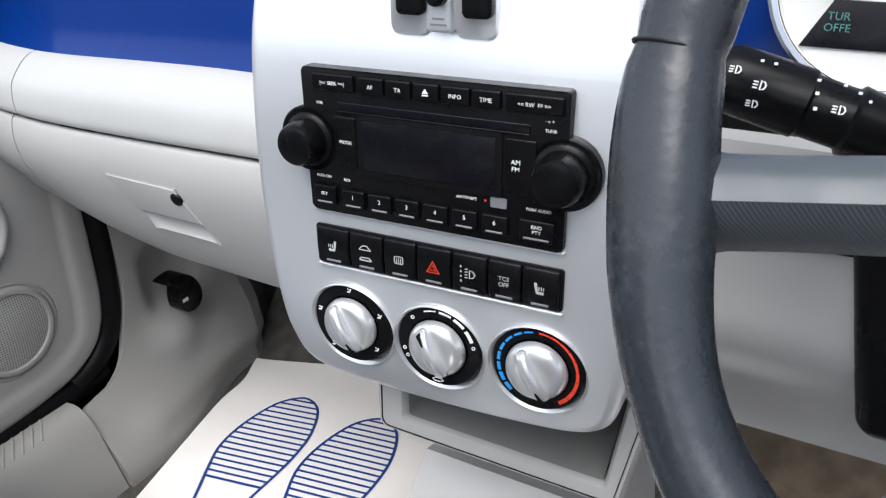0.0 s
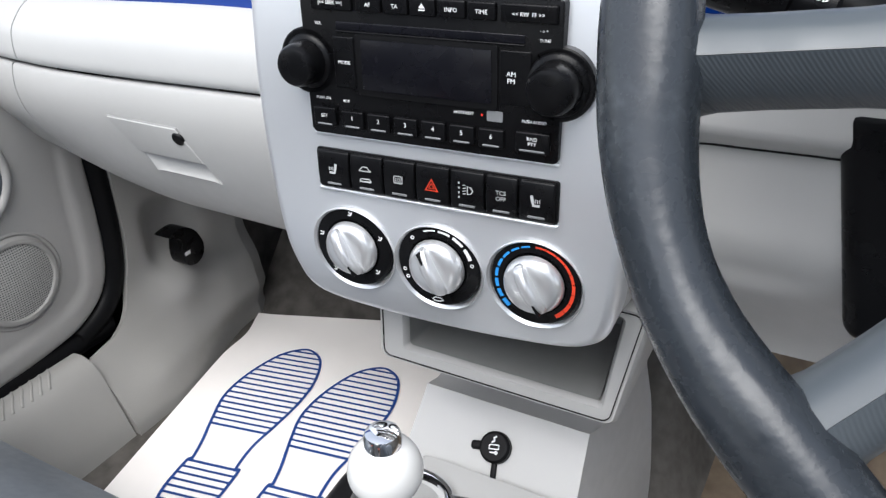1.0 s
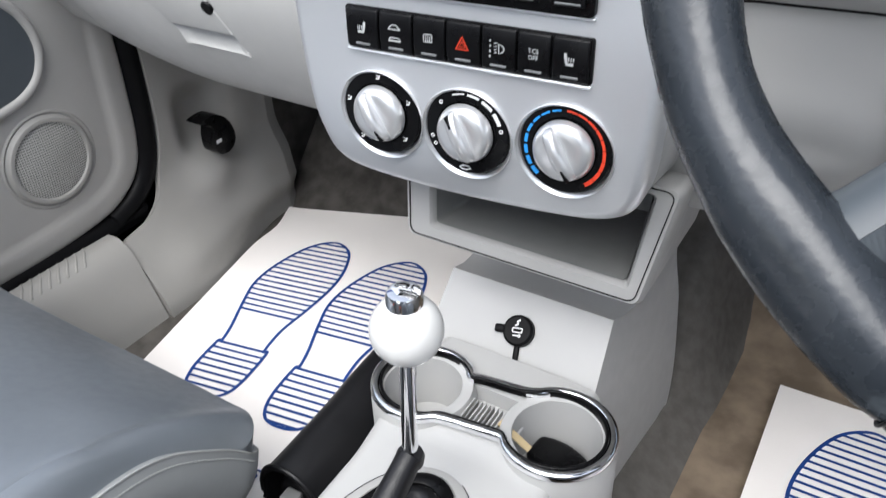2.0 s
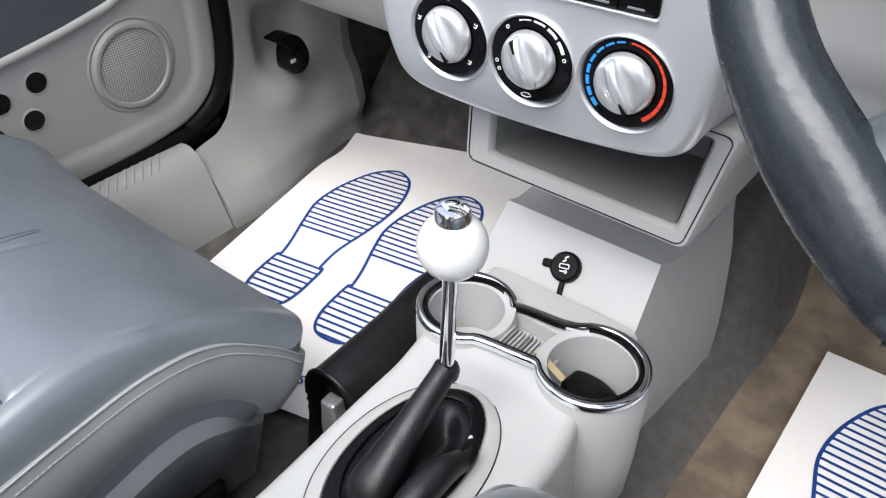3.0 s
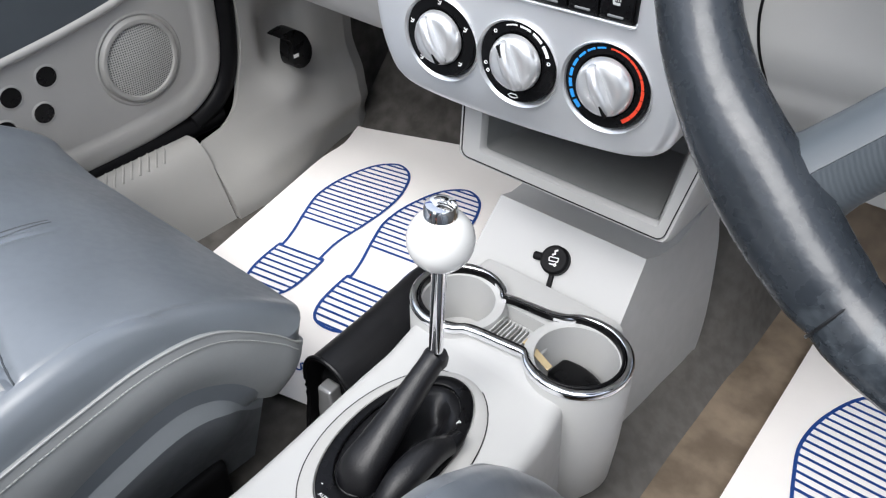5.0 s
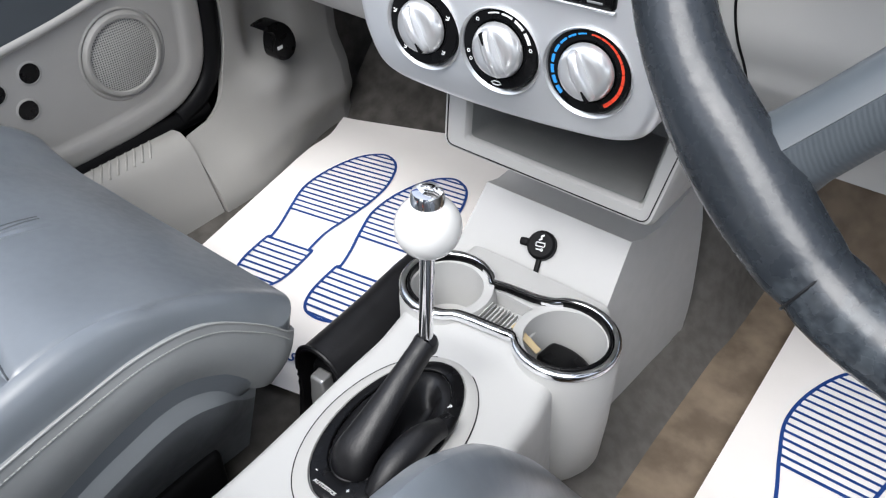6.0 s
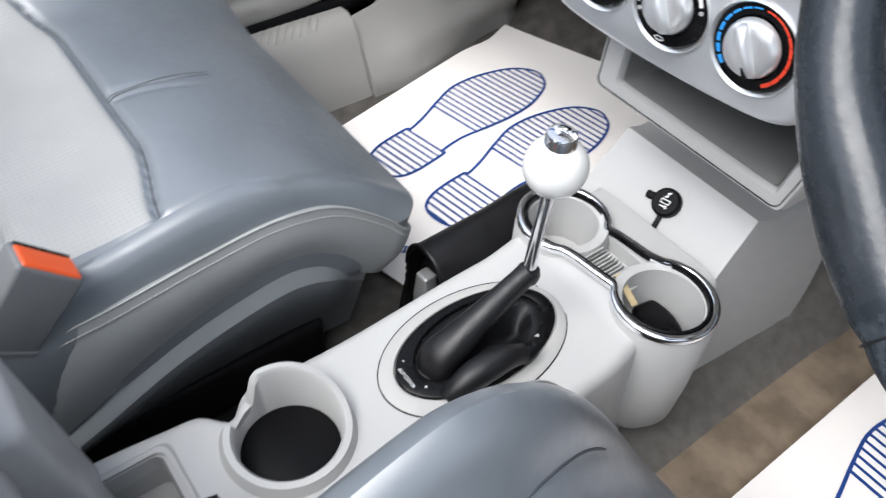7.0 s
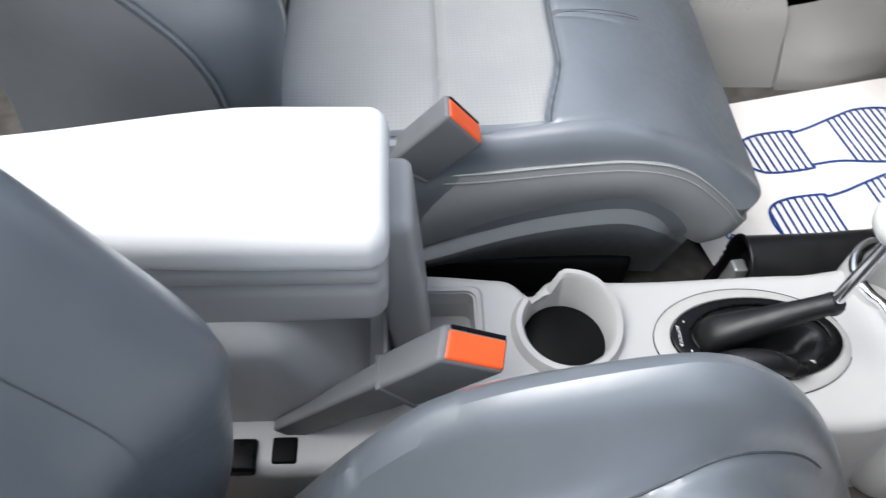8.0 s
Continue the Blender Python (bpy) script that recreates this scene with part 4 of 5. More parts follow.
# chrome line round both cups and the bridge between them
(xa, ya, ra), (xb, yb, rb) = CUPS
loop = [Vector((xa + ra * math.cos(radians(a)), ya + ra * math.sin(radians(a)), 0)) for a in range(38, 323, 12)]
loop += [Vector((mix(xa + 0.042, xb - 0.044, t), mix(ya - 0.030, yb - 0.030, t), 0)) for t in (0.1, 0.5, 0.9)]
loop += [Vector((xb + rb * math.cos(radians(a)), yb + rb * math.sin(radians(a)), 0)) for a in range(218, 503, 12)]
loop += [Vector((mix(xb - 0.044, xa + 0.042, t), mix(yb + 0.030, ya + 0.030, t), 0)) for t in (0.1, 0.5, 0.9)]
loop = spline(loop, 3, True)
holder = thing("cup_holder_trim", "polished chrome trim ring round the twin cup holders", "trim ring")
part("ring", sweep([p + Vector((0, 0, 0.199)) for p in loop], [(x, y) for x, y in round_rect(0.0085, 0.010, 0.0035, 3)], True), CHROME, holder)
# black strip drawn for the dark reflection and shadow inside the chrome
part("dark_reflection", sweep([Vector((mix(p.x, CX + 0.005, 0.05), mix(p.y, 0.402, 0.1), 0.200)) for p in loop], [(x, y) for x, y in round_rect(0.0028, 0.0080, 0.0010, 3)], True), BLACK, holder)
hollow(body, rounded((-0.02, 0.377, 0.166), (0.06, 0.426, 0.24), 0.004))
coin = thing("coin_holder", "pale grey coin slots with fine ribs between the cups", "coin holder")
part("tray", rounded((-0.012, 0.376, 0.156), (0.052, 0.427, 0.176), 0.003), STONE_PALE, coin)
for k in range(12):
    part("rib", rounded((-0.006 + 0.0042 * k, 0.380, 0.174), (-0.0045 + 0.0042 * k, 0.410, 0.193), 0.0006), STONE_DARK if k % 4 == 3 else STONE_PALE, coin)
keys = thing("car_key", "black car key with a tan tag lying in the cup holder", "key")
part("fob", rounded((-0.019, -0.012, -0.0045), (0.021, 0.012, 0.0045), 0.0044, n=(8, 4, 1), warp=lambda v: (v.x, v.y * (1.05 - 900 * v.x * v.x), v.z * (1.15 - 700 * v.x * v.x)), m=pose(0.086, 0.416, 0.150, 8, -6, -12) @ Matrix.Scale(1.45, 4)), BLACK, keys)
part("tag", rounded((-0.026, -0.004, -0.001), (0.012, 0.004, 0.001), 0.0008, m=pose(0.060, 0.392, 0.184, 0, 22, -8) @ Matrix.Scale(0.95, 4)), TAN, keys)

# ---- lighter ----
LIT = pose(0.001, 0.508, 0.2003, 45, 0, 0) @ pose(0, 0, 0, 0, 0, 11)
lighter = thing("power_socket_cap", "black rubber power socket cap with white symbols", "socket cap")
bm = lathe([(0, 0.010), (0.0135, 0.010), (0.016, 0.008), (0.0165, -0.002)], LIT, 32)
rounded((-0.026, -0.004, 0.002), (-0.010, 0.005, 0.008), 0.003, bm=bm, m=LIT)
rounded((-0.003, -0.032, 0.001), (0.003, -0.012, 0.005), 0.002, bm=bm, m=LIT)
part("cap", bm, BLACK_SOFT, lighter)
bm = bmesh.new()
at = LIT @ Matrix.Translation((0, 0, 0.0101))
stroke(bm, round_rect(0.010, 0.0042, 0.0006), 0.001, at, True)
stroke(bm, [(-0.003, 0.0045), (0.0, 0.006), (-0.001, 0.009), (0.002, 0.0105)], 0.0018, at)
stroke(bm, [(-0.004, -0.0055), (0.001, -0.0055), (0.003, -0.007), (0.004, -0.0055), (0.003, -0.004), (0.001, -0.0055)], 0.0013, at)
part("symbol", bm, WHITE_PRINT, lighter)

# ---- gear selector ----
gear = thing("gear_selector", "automatic gear lever with a white ball knob and black leather boot", "gear lever")
GZ = 0.185


def oval(w, l, z, n=64, cx=0.021, cy=0.228):
    w, l = 0.92 * w, 0.91 * l
    return [(cx + w * math.cos(2 * math.pi * i / n), cy + l * math.sin(2 * math.pi * i / n), z) for i in range(n)]


plate = part("plate", rings_mesh([oval(0.0670, 0.1095, GZ - 0.006), oval(0.0670, 0.1095, GZ + 0.001), oval(0.0650, 0.1075, GZ + 0.0025), oval(0.0535, 0.0970, GZ + 0.003, cx=0.019, cy=0.232), oval(0.0520, 0.0960, GZ + 0.0015, cx=0.0185, cy=0.2325), oval(0.0515, 0.0955, GZ - 0.006, cx=0.0185, cy=0.2325)], False), STONE, gear)
part("plate_gap", rings_mesh([oval(0.0678, 0.1103, GZ - 0.004), oval(0.0678, 0.1103, GZ + 0.0012), oval(0.0666, 0.1091, GZ + 0.0012)], False), BLACK_SOFT, gear)
hollow(body, rings_mesh([[(0.017, 0.2365, GZ - 0.045)] * 40, oval(0.0405, 0.077, GZ - 0.045, 40, 0.017, 0.2365), oval(0.0405, 0.077, GZ + 0.02, 40, 0.017, 0.2365)]))
part("bezel", rings_mesh([oval(0.0515, 0.0955, GZ - 0.004, cx=0.0185, cy=0.2325), oval(0.0510, 0.0950, GZ + 0.0036, cx=0.0185, cy=0.2325), oval(0.0495, 0.0935, GZ + 0.0045, cx=0.0185, cy=0.2325), oval(0.0415, 0.0785, GZ + 0.0045, cx=0.017, cy=0.2365), oval(0.0405, 0.0770, GZ + 0.0035, cx=0.017, cy=0.2365), oval(0.0400, 0.0765, GZ - 0.030, cx=0.017, cy=0.2365)]), BLACK, gear)
lettering("AUTOSTICK", 0.0044, pose(0.0165, 0.1535, GZ + 0.0049), WHITE_PRINT, gear)
lettering("-", 0.008, pose(0.000, 0.162, GZ + 0.0049), WHITE_PRINT, gear)
lettering("+", 0.006, pose(0.0335, 0.162, GZ + 0.0049), WHITE_PRINT, gear)
lettering("P", 0.0064, pose(0.0475, 0.279, GZ + 0.0049), WHITE_PRINT, gear)
TOP = Vector((0.020, 0.281, 0.2515))
loops = []
for i in range(14):            # gathered skirt in the opening
    t = i / 13
    loop = []
    for j in range(60):
        a = 2 * math.pi * j / 60
        fold = 1 + (0.05 * math.sin(4 * a + 6 * t) + 0.04 * math.sin(9 * a - 8 * t)) * math.sin(math.pi * t)
        w, l = mix(0.0368, 0.006, t) * fold, mix(0.0695, 0.018, t) * fold
        sink = 0.026 * smoothstep(0.08, 0.45, t) * smoothstep(-0.45, 0.55, math.cos(a) + 0.3 * math.sin(a))
        loop.append((mix(0.017, 0.020, t) + w * math.cos(a), mix(0.2365, 0.216, t) + l * math.sin(a), GZ + 0.001 + 0.009 * math.sin(min(t * 1.5, 1) * math.pi / 2) - sink + 0.002 * math.sin(5 * a + 9 * t) * math.sin(math.pi * t)))
    loops.append(loop)
part("skirt", rings_mesh(loops), BLACK_LEATHER, gear)
neck = spline([(0.0165, 0.184, GZ - 0.012), (0.0175, 0.188, 0.195), (0.0195, 0.205, 0.209), (0.0205, 0.231, 0.225), (0.0200, 0.259, 0.240), (0.0200, 0.281, 0.252)], 8)
bm = bmesh.new()
rings = []
for i, p in enumerate(neck):
    t = i / (len(neck) - 1)
    d = (neck[min(i + 1, len(neck) - 1)] - neck[max(i - 1, 0)]).normalized()
    side_dir = Vector((1, 0, 0))
    up_dir = side_dir.cross(d)
    w, h = mix(0.0215, 0.0104, smoothstep(-0.1, 0.95, t)), mix(0.0175, 0.0104, t)
    ring = []
    for j in range(36):
        a = 2 * math.pi * j / 36
        fold = 1 + (0.030 * math.sin(2 * a + 4 * t) + 0.014 * math.sin(5 * a - 11 * t)) * (1 - t) ** 0.6 + 0.010 * math.sin(60 * t + 2 * math.sin(a)) * smoothstep(0.5, 1, t)
        ring.append(bm.verts.new(p + side_dir * (w * fold * math.cos(a)) + up_dir * (h * fold * math.sin(a))))
    rings.append(ring)
for p, q in zip(rings, rings[1:]):
    for j in range(36):
        bm.faces.new((p[j], p[(j + 1) % 36], q[(j + 1) % 36], q[j]))
part("boot", bm, BLACK_LEATHER, gear)
part("boot_collar", lathe([(0.006, 0.004), (0.0105, 0.004), (0.0115, 0.0), (0.0105, -0.006)], Matrix.Translation(TOP), 24), BLACK_LEATHER, gear)
BALL_AT = Vector((0.0195, 0.289, 0.3725))
part("shaft", sweep([TOP + Vector((0, 0, -0.01)), BALL_AT], circle(0.0062, 20), up=(0, 1, 0)), CHROME, gear)
r = 0.0262
ballprof = [(r * math.sin(radians(a)), -r * math.cos(radians(a))) for a in range(14, 157, 6)]
part("ball", lathe([(0.006, -r * 0.99)] + ballprof, Matrix.Translation(BALL_AT), 56), BALL, gear)
cap = part("cap", lathe([(0, 0.0345), (0.008, 0.0342), (0.0115, 0.0328), (0.0128, 0.030), (0.013, 0.020)], Matrix.Translation(BALL_AT), 40), CHROME, gear)
bm = bmesh.new()
CAPM = Matrix.Translation(BALL_AT + Vector((0, 0, 0.0344)))
for s in (-1, 1):
    stroke(bm, [(s * 0.0062, 0.0005), (s * 0.0040, 0.0026), (s * 0.0012, 0.0016)], 0.0007, CAPM)
part("engraving", bm, BELT_GREY, cap)
lever = thing("shift_lock_cover", "black plastic lever lying beside the leather boot", "lever")
bm = sweep(spline([(0.053, 0.172, 0.188), (0.0545, 0.196, 0.203), (0.057, 0.226, 0.207), (0.060, 0.249, 0.201)], 5), circle(0.0118, 14), scale=lambda t: 0.8 + 0.35 * math.sin(math.pi * min(t * 1.1, 1)))
part("grip", bm, BLACK_LEATHER, lever)
part("button", lathe([(0, 0.012), (0.006, 0.011), (0.0085, 0.004), (0.009, -0.008)], pose(0.0605, 0.253, 0.1995, -70, 0, -8), 24), BLACK, lever)

# ---- rear cup and bin ----
hollow(body, lathe([(0, -0.08), (0.0425, -0.08), (0.046, 0.03), (0, 0.03)], pose(0.004, 0.044, 0.188), 48), rounded((-0.042, -0.132, 0.135), (0.042, -0.048, 0.24), 0.008))
rear_cup = thing("rear_cup_holder", "pale grey cup holder with a raised tab and black floor", "cup holder")
bm = lathe([(0.041, -0.052), (0.0445, 0.004), (0.047, 0.0075), (0.0525, 0.0065), (0.057, -0.004)], pose(0.004, 0.044, 0.188), 56)
for v in bm.verts:
    d = Vector((v.co.x - 0.004, v.co.y - 0.044))
    a = math.degrees(math.atan2(d.y, d.x))
    a = a % 360
    v.co.z += 0.021 * smoothstep(50, 160, a) * smoothstep(196, 182, a) if v.co.z > 0.17 and d.length < 0.053 else 0
    v.co.z -= 0.016 * smoothstep(190, 197, a) * smoothstep(232, 222, a) if v.co.z > 0.17 else 0
part("wall", bm, STONE_PALE, rear_cup)
part("floor_pad", lathe([(0, -0.030), (0.039, -0.030), (0.0425, -0.032), (0.0425, -0.046)], pose(0.004, 0.044, 0.194), 48), BLACK_SOFT, rear_cup)
bin_box = thing("console_bin", "open grey bin in the floor console", "storage bin")
bm = bmesh.new()
loops = []
for w, l, z in ((0.050, 0.052, 0.1835), (0.047, 0.049, 0.1865), (0.043, 0.045, 0.186), (0.041, 0.043, 0.14)):
    loops.append([(0.000 + x, -0.090 + y, z) for x, y in round_rect(2 * w, 2 * l, 0.010, 4)])
part("liner", rings_mesh(loops), STONE, bin_box)

fit = thing("console_switch", "black rocker switch in the rear of the console", "switch")
part("rocker", rounded((0.098, -0.283, 0.140), (0.130, -0.256, 0.156), 0.004), BLACK, fit)
slot = thing("belt_slot", "black belt opening in the rear of the console", "belt slot")
part("frame", rounded((0.096, -0.243, 0.140), (0.122, -0.219, 0.152), 0.003), BLACK_SOFT, slot)

# ---- armrest ----
arm = thing("armrest", "padded armrest lid, whitened for the light on top, on a grey storage box", "armrest")
# lid coloured far paler than the box, for the light falling on it
part("lid", rounded((-0.074, -0.47, 0.372), (0.070, -0.130, 0.420), 0.018, n=(8, 12, 2), warp=lambda v: (mix(v.x, v.x * (0.86 if v.x > 0 else 0.62), smoothstep(-0.22, -0.47, v.y)), v.y, v.z + (0.004 - 0.9 * (v.x + 0.002) ** 2 - 0.05 * max(-0.25 - v.y, 0) if v.z > 0.4 else 0))), LID_LIT, arm)
part("rim", rounded((-0.068, -0.46, 0.350), (0.064, -0.134, 0.3735), 0.010, n=(2, 4, 1)), STONE_PALE, arm)
part("box", rounded((-0.064, -0.45, 0.292), (0.060, -0.132, 0.3485), 0.016, n=(2, 6, 2), warp=lambda v: (v.x, v.y, v.z - 0.06 * max(-0.13 - v.y, 0) * (1 if v.z < 0.32 else 0))), STONE_PALE, arm)
part("post", rounded((-0.070, -0.150, 0.10), (0.012, -0.112, 0.36), 0.010, n=(2, 2, 8), warp=lambda v: (v.x, v.y + (0.36 - v.z) * 0.10, v.z)), STONE_PALE, arm)
part("pedestal", rounded((-0.06, -0.44, 0.11), (0.080, -0.215, 0.30), 0.03, n=(3, 4, 6), warp=lambda v: (v.x, v.y + (0.30 - v.z) * 0.42, v.z)), STONE_PALE, arm)

# ---- belt buckles ----
def buckle(m, label, lean):
    m = m @ Matrix.Scale(1.14, 4)

    def slant(v):
        """The end face leans up and outwards."""
        return v.z + lean * (0.30 * v.x - 0.55 * v.y) * smoothstep(-0.045, 0.0, v.z)

    b = thing("belt_buckle", label, "seat belt buckle", "front seat belt buckles")
    part("housing", rounded((-0.014, -0.024, -0.075), (0.014, 0.024, 0.0), 0.004, n=(1, 2, 3), warp=lambda v: (v.x * (1 + 0.1 * min(v.z + 0.05, 0) * 10), v.y * (1 + 1.2 * v.z), slant(v)), m=m), BELT_GREY, b)
    part("press_button", rounded((-0.0122, -0.0215, -0.012), (0.0092, 0.0205, 0.0012), 0.002, n=(2, 6, 1), warp=lambda v: (v.x, v.y, slant(v)), m=m), ORANGE, b)
    part("slot", rounded((0.0098, -0.0205, -0.01), (0.0130, 0.0195, 0.0010), 0.0008, warp=lambda v: (v.x, v.y, slant(v)), m=m), BLACK, b)
    part("collar", rounded((-0.0146, -0.0215, -0.0775), (0.0146, 0.0215, -0.0725), 0.0015, m=m), BELT_GREY, b)
    part("sleeve", rounded((-0.010, -0.021, -0.20), (0.010, 0.021, -0.072), 0.004, n=(1, 1, 6), warp=lambda v: (v.x * (1 - 0.45 * smoothstep(-0.075, -0.19, v.z)), v.y * (1 - 0.40 * smoothstep(-0.075, -0.19, v.z)), v.z), m=m), BELT_GREY, b)
    return b


def toward(at, axis, up):
    z = Vector(axis).normalized()
    y = Vector(up)
    y = (y - z * y.dot(z)).normalized()
    x = y.cross(z)
    return Matrix(((x.x, y.x, z.x, at[0]), (x.y, y.y, z.y, at[1]), (x.z, y.z, z.z, at[2]), (0, 0, 0, 1)))


buckle(toward((0.088, -0.062, 0.300), (0, 0.75, 0.66), (0, -0.66, 0.75)), "grey belt buckle with an orange button beside the driver seat", 0.85)
buckle(toward((-0.146, -0.059, 0.327), (0.1, 0.62, 0.78), (0, -0.78, 0.62)), "grey belt buckle with an orange button beside the passenger seat", -0.35)


# ---- seats ----
def seat(label, side, dy, dz, dback):
    """A front seat; side -1 is the passenger's, +1 the driver's. Shaped for the passenger's side, then mirrored."""
    s = thing("front_seat", label, "car seat", "front seats")
    flip = Matrix.Translation((0, dy, 0)) @ Matrix.Diagonal((-side, 1, 1, 1))
    tuck = 0.0 if side < 0 else 0.016

    def front_edge(x):
        return (0.055 if side < 0 else -0.010) - 0.022 * smoothstep(0.4, 0.88, abs(x + 0.38) / 0.24)

    def crease(y):
        if side < 0:
            return 0.855 + 0.05 * smoothstep(0.11, 0.19, y) + 0.03 * smoothstep(0.04, -0.08, y)
        return flowing(y, ((-0.12, 0.50), (0.036, 0.60), (0.08, 0.65), (0.11, 0.685), (0.15, 0.715), (0.185, 0.735), (0.22, 0.74)))

    def top(x, y):
        t = abs(x + 0.38) / 0.24
        if side < 0:
            z = 0.288 + 0.012 * smoothstep(-0.02, 0.09, y) - 0.102 * (max(y - 0.055, 0.0) / 0.233) ** 2.0 - 0.010 * smoothstep(0.05, -0.2, y)
            z += 0.026 * smoothstep(0.55, 1.0, t) * (1 if x < -0.38 else 0)
            fade = 1 - smoothstep(0.10, 0.19, y)
            z += (0.006 + 0.012 * fade) * smoothstep(0.84, 0.935, t) - 0.042 * smoothstep(0.94, 1.03, t)
            seam = fade * math.exp(-((t - crease(y)) / 0.014) ** 2)
            seam = max(seam, 0.9 * math.exp(-((y - front_edge(x)) / 0.0045) ** 2) * (1 if t < 0.86 else 0))
            run = smoothstep(0.05, 0.06, y) * (1 - smoothstep(0.145, 0.17, y))
            seam = max(seam, 0.35 * run * (math.exp(-((x + 0.350) / 0.0032) ** 2) + math.exp(-((x + 0.362) / 0.0032) ** 2)))
        else:
            inner = 0.350 + 0.012 * smoothstep(0.0, 0.10, y) - 0.05 * smoothstep(0.05, -0.11, y) - 0.12 * smoothstep(0.10, 0.29, y) - 0.012 * smoothstep(0.05, -0.2, y)
            crown = 0.2 + (flowing(y - 0.03, ((-0.30, 0.11), (-0.25, 0.175), (-0.186, 0.288), (-0.123, 0.361), (-0.065, 0.402), (-0.011, 0.424), (0.055, 0.443), (0.080, 0.439), (0.102, 0.428), (0.149, 0.386), (0.204, 0.308), (0.263, 0.21))) - 0.2) / 0.92
            z = mix(inner, crown, smoothstep(0.60, 0.89, t)) if x > -0.38 else inner + 0.02 * smoothstep(0.5, 0.85, t)
            z -= 0.030 * smoothstep(0.93, 1.03, t)
            seam = math.exp(-((t - crease(y)) / 0.018) ** 2) * (1 - smoothstep(0.21, 0.25, y))
            seam = max(seam, math.exp(-((y - front_edge(x)) / 0.0045) ** 2) * (1 if t < 0.50 else 0))
        seam = max(seam, 0.9 * math.exp(-((y + 0.077) / 0.0045) ** 2) * (1 if t < (0.85 if side < 0 else 0.5) else 0))
        return z - 0.0055 * seam

    def bend(v):
        z = v.z
        if z > 0.2:
            z = 0.2 + (z - 0.2) / 0.1 * (top(v.x, v.y) - 0.2)
        y = v.y - (0.30 * (0.2 - v.z) if v.y > 0.15 and v.z < 0.2 else 0)
        x = v.x - (0.045 * smoothstep(-0.05, -0.24, v.y) if v.x > -0.3 and side > 0 else 0)
        return (x, y, z + 0.0016 * noise.noise(v * 13))

    R = 0.030 if side < 0 else 0.05
    bm = rounded((-0.62 if side > 0 else -0.645, -0.26, 0.13), (-0.142 if side > 0 else -0.138, 0.278 if side > 0 else 0.287, 0.30), R, n=(120, 120, 6), warp=bend, m=flip)
    soft = [v for v in bm.verts if abs(abs(v.co.x) - 0.38) / 0.24 > (0.90 if side < 0 else 0.77) or v.co.y - dy > 0.20]
    for k in range(8):
        bmesh.ops.smooth_vert(bm, verts=soft, factor=0.5, use_axis_x=True, use_axis_y=True, use_axis_z=True)
    part("cushion", bm, LEATHER, s)

    def surface(x, y):
        """The cushion's height at x and y."""
        over = [min(max(0.0, d), 0.9999 * R) for d in (abs(x + 0.381) - 0.239 + R, y - (0.278 if side > 0 else 0.287) + R)]
        lift = (0.1 - R + max(R * R - over[0] ** 2 - over[1] ** 2, 0.0) ** 0.5) / 0.1
        return 0.2 + lift * (top(x, y) - 0.2) + 0.0016 * noise.noise(Vector((x, y, 0.25 + 0.1 * (lift - 0.5))) * 13)

    def thread(points, mat, r=0.0011, up=0.0004):
        return part("seam", sweep([flip @ Vector((x, y, surface(x, y) + up)) for x, y in points], circle(r, 6)), mat, s)

    def insert(u, v):
        half = 0.203 if side < 0 else 0.118
        x = mix(-0.38 - half, -0.38 + half, u)
        edge = front_edge(x) - 0.003
        y = mix(-0.25, edge, v)
        z = surface(x, y)
        puff = min(1.0, 14 * min(u, 1 - u), 14 * min(v, 1 - v))
        return flip @ Vector((x, y, z + 0.0036 * puff ** 0.5 - 0.0012))
    part("cushion_insert", sheet(insert, 90, 70), LEATHER_HOLES, s, "pale grey perforated leather insert")
    last = 0.095 if side < 0 else 0.205
    thread([(-0.38 + 0.24 * crease(mix(-0.22, last, k / 50)), mix(-0.22, last, k / 50)) for k in range(51)], SEAM)
    if side < 0:
        thread([(x, front_edge(x) + 0.001) for x in (mix(-0.575, -0.182, k / 80) for k in range(81))], SEAM, 0.0009, 0.0008)
        thread([(x, -0.077) for x in (mix(-0.575, -0.19, k / 40) for k in range(41))], SEAM)
        for x0 in (-0.3535, -0.3585):
            thread([(x0 - 0.015 * k / 30, mix(0.055, 0.165, k / 30)) for k in range(31)], SLATE_GREY, 0.0007, 0.0002)
    # leather band, piping and plastic trim on the inner side
    pipe = spline([(-0.172, -0.24, 0.210 - dz), (-0.152, -0.13, 0.238 + dz * 0.4), (-0.1385, -0.04, 0.258 + dz), (-0.1385, 0.05, 0.270 + dz), (-0.139, 0.12, 0.274 + dz), (-0.140, 0.18, 0.258 + dz), (-0.1385, 0.233, 0.216 + dz * 0.7), (-0.1395, 0.262, 0.183 + dz * 0.4), (-0.158, 0.2765, 0.172 + dz * 0.35), (-0.26, 0.279, 0.168 + dz * 0.35)], 6)
    low = spline([(-0.150, -0.24, 0.060), (-0.142, -0.10, 0.128), (-0.139, 0.0, 0.186), (-0.139, 0.08, 0.212), (-0.139, 0.135, 0.216), (-0.140, 0.178, 0.190), (-0.1435, 0.208, 0.145), (-0.1465, 0.236, 0.127), (-0.172, 0.253, 0.123), (-0.26, 0.256, 0.122)], 6)
    count = len(pipe) - 1

    def band(u, v):
        k = int(round(u * count))
        p = pipe[k].lerp(low[k], v)
        return flip @ Vector((p.x - tuck + 0.007 * math.sin(math.pi * v), p.y, p.z))
    part("side_band", sheet(band, count, 8, 0.012 * side), BAND_LEATHER, s, "mid grey leather side band")
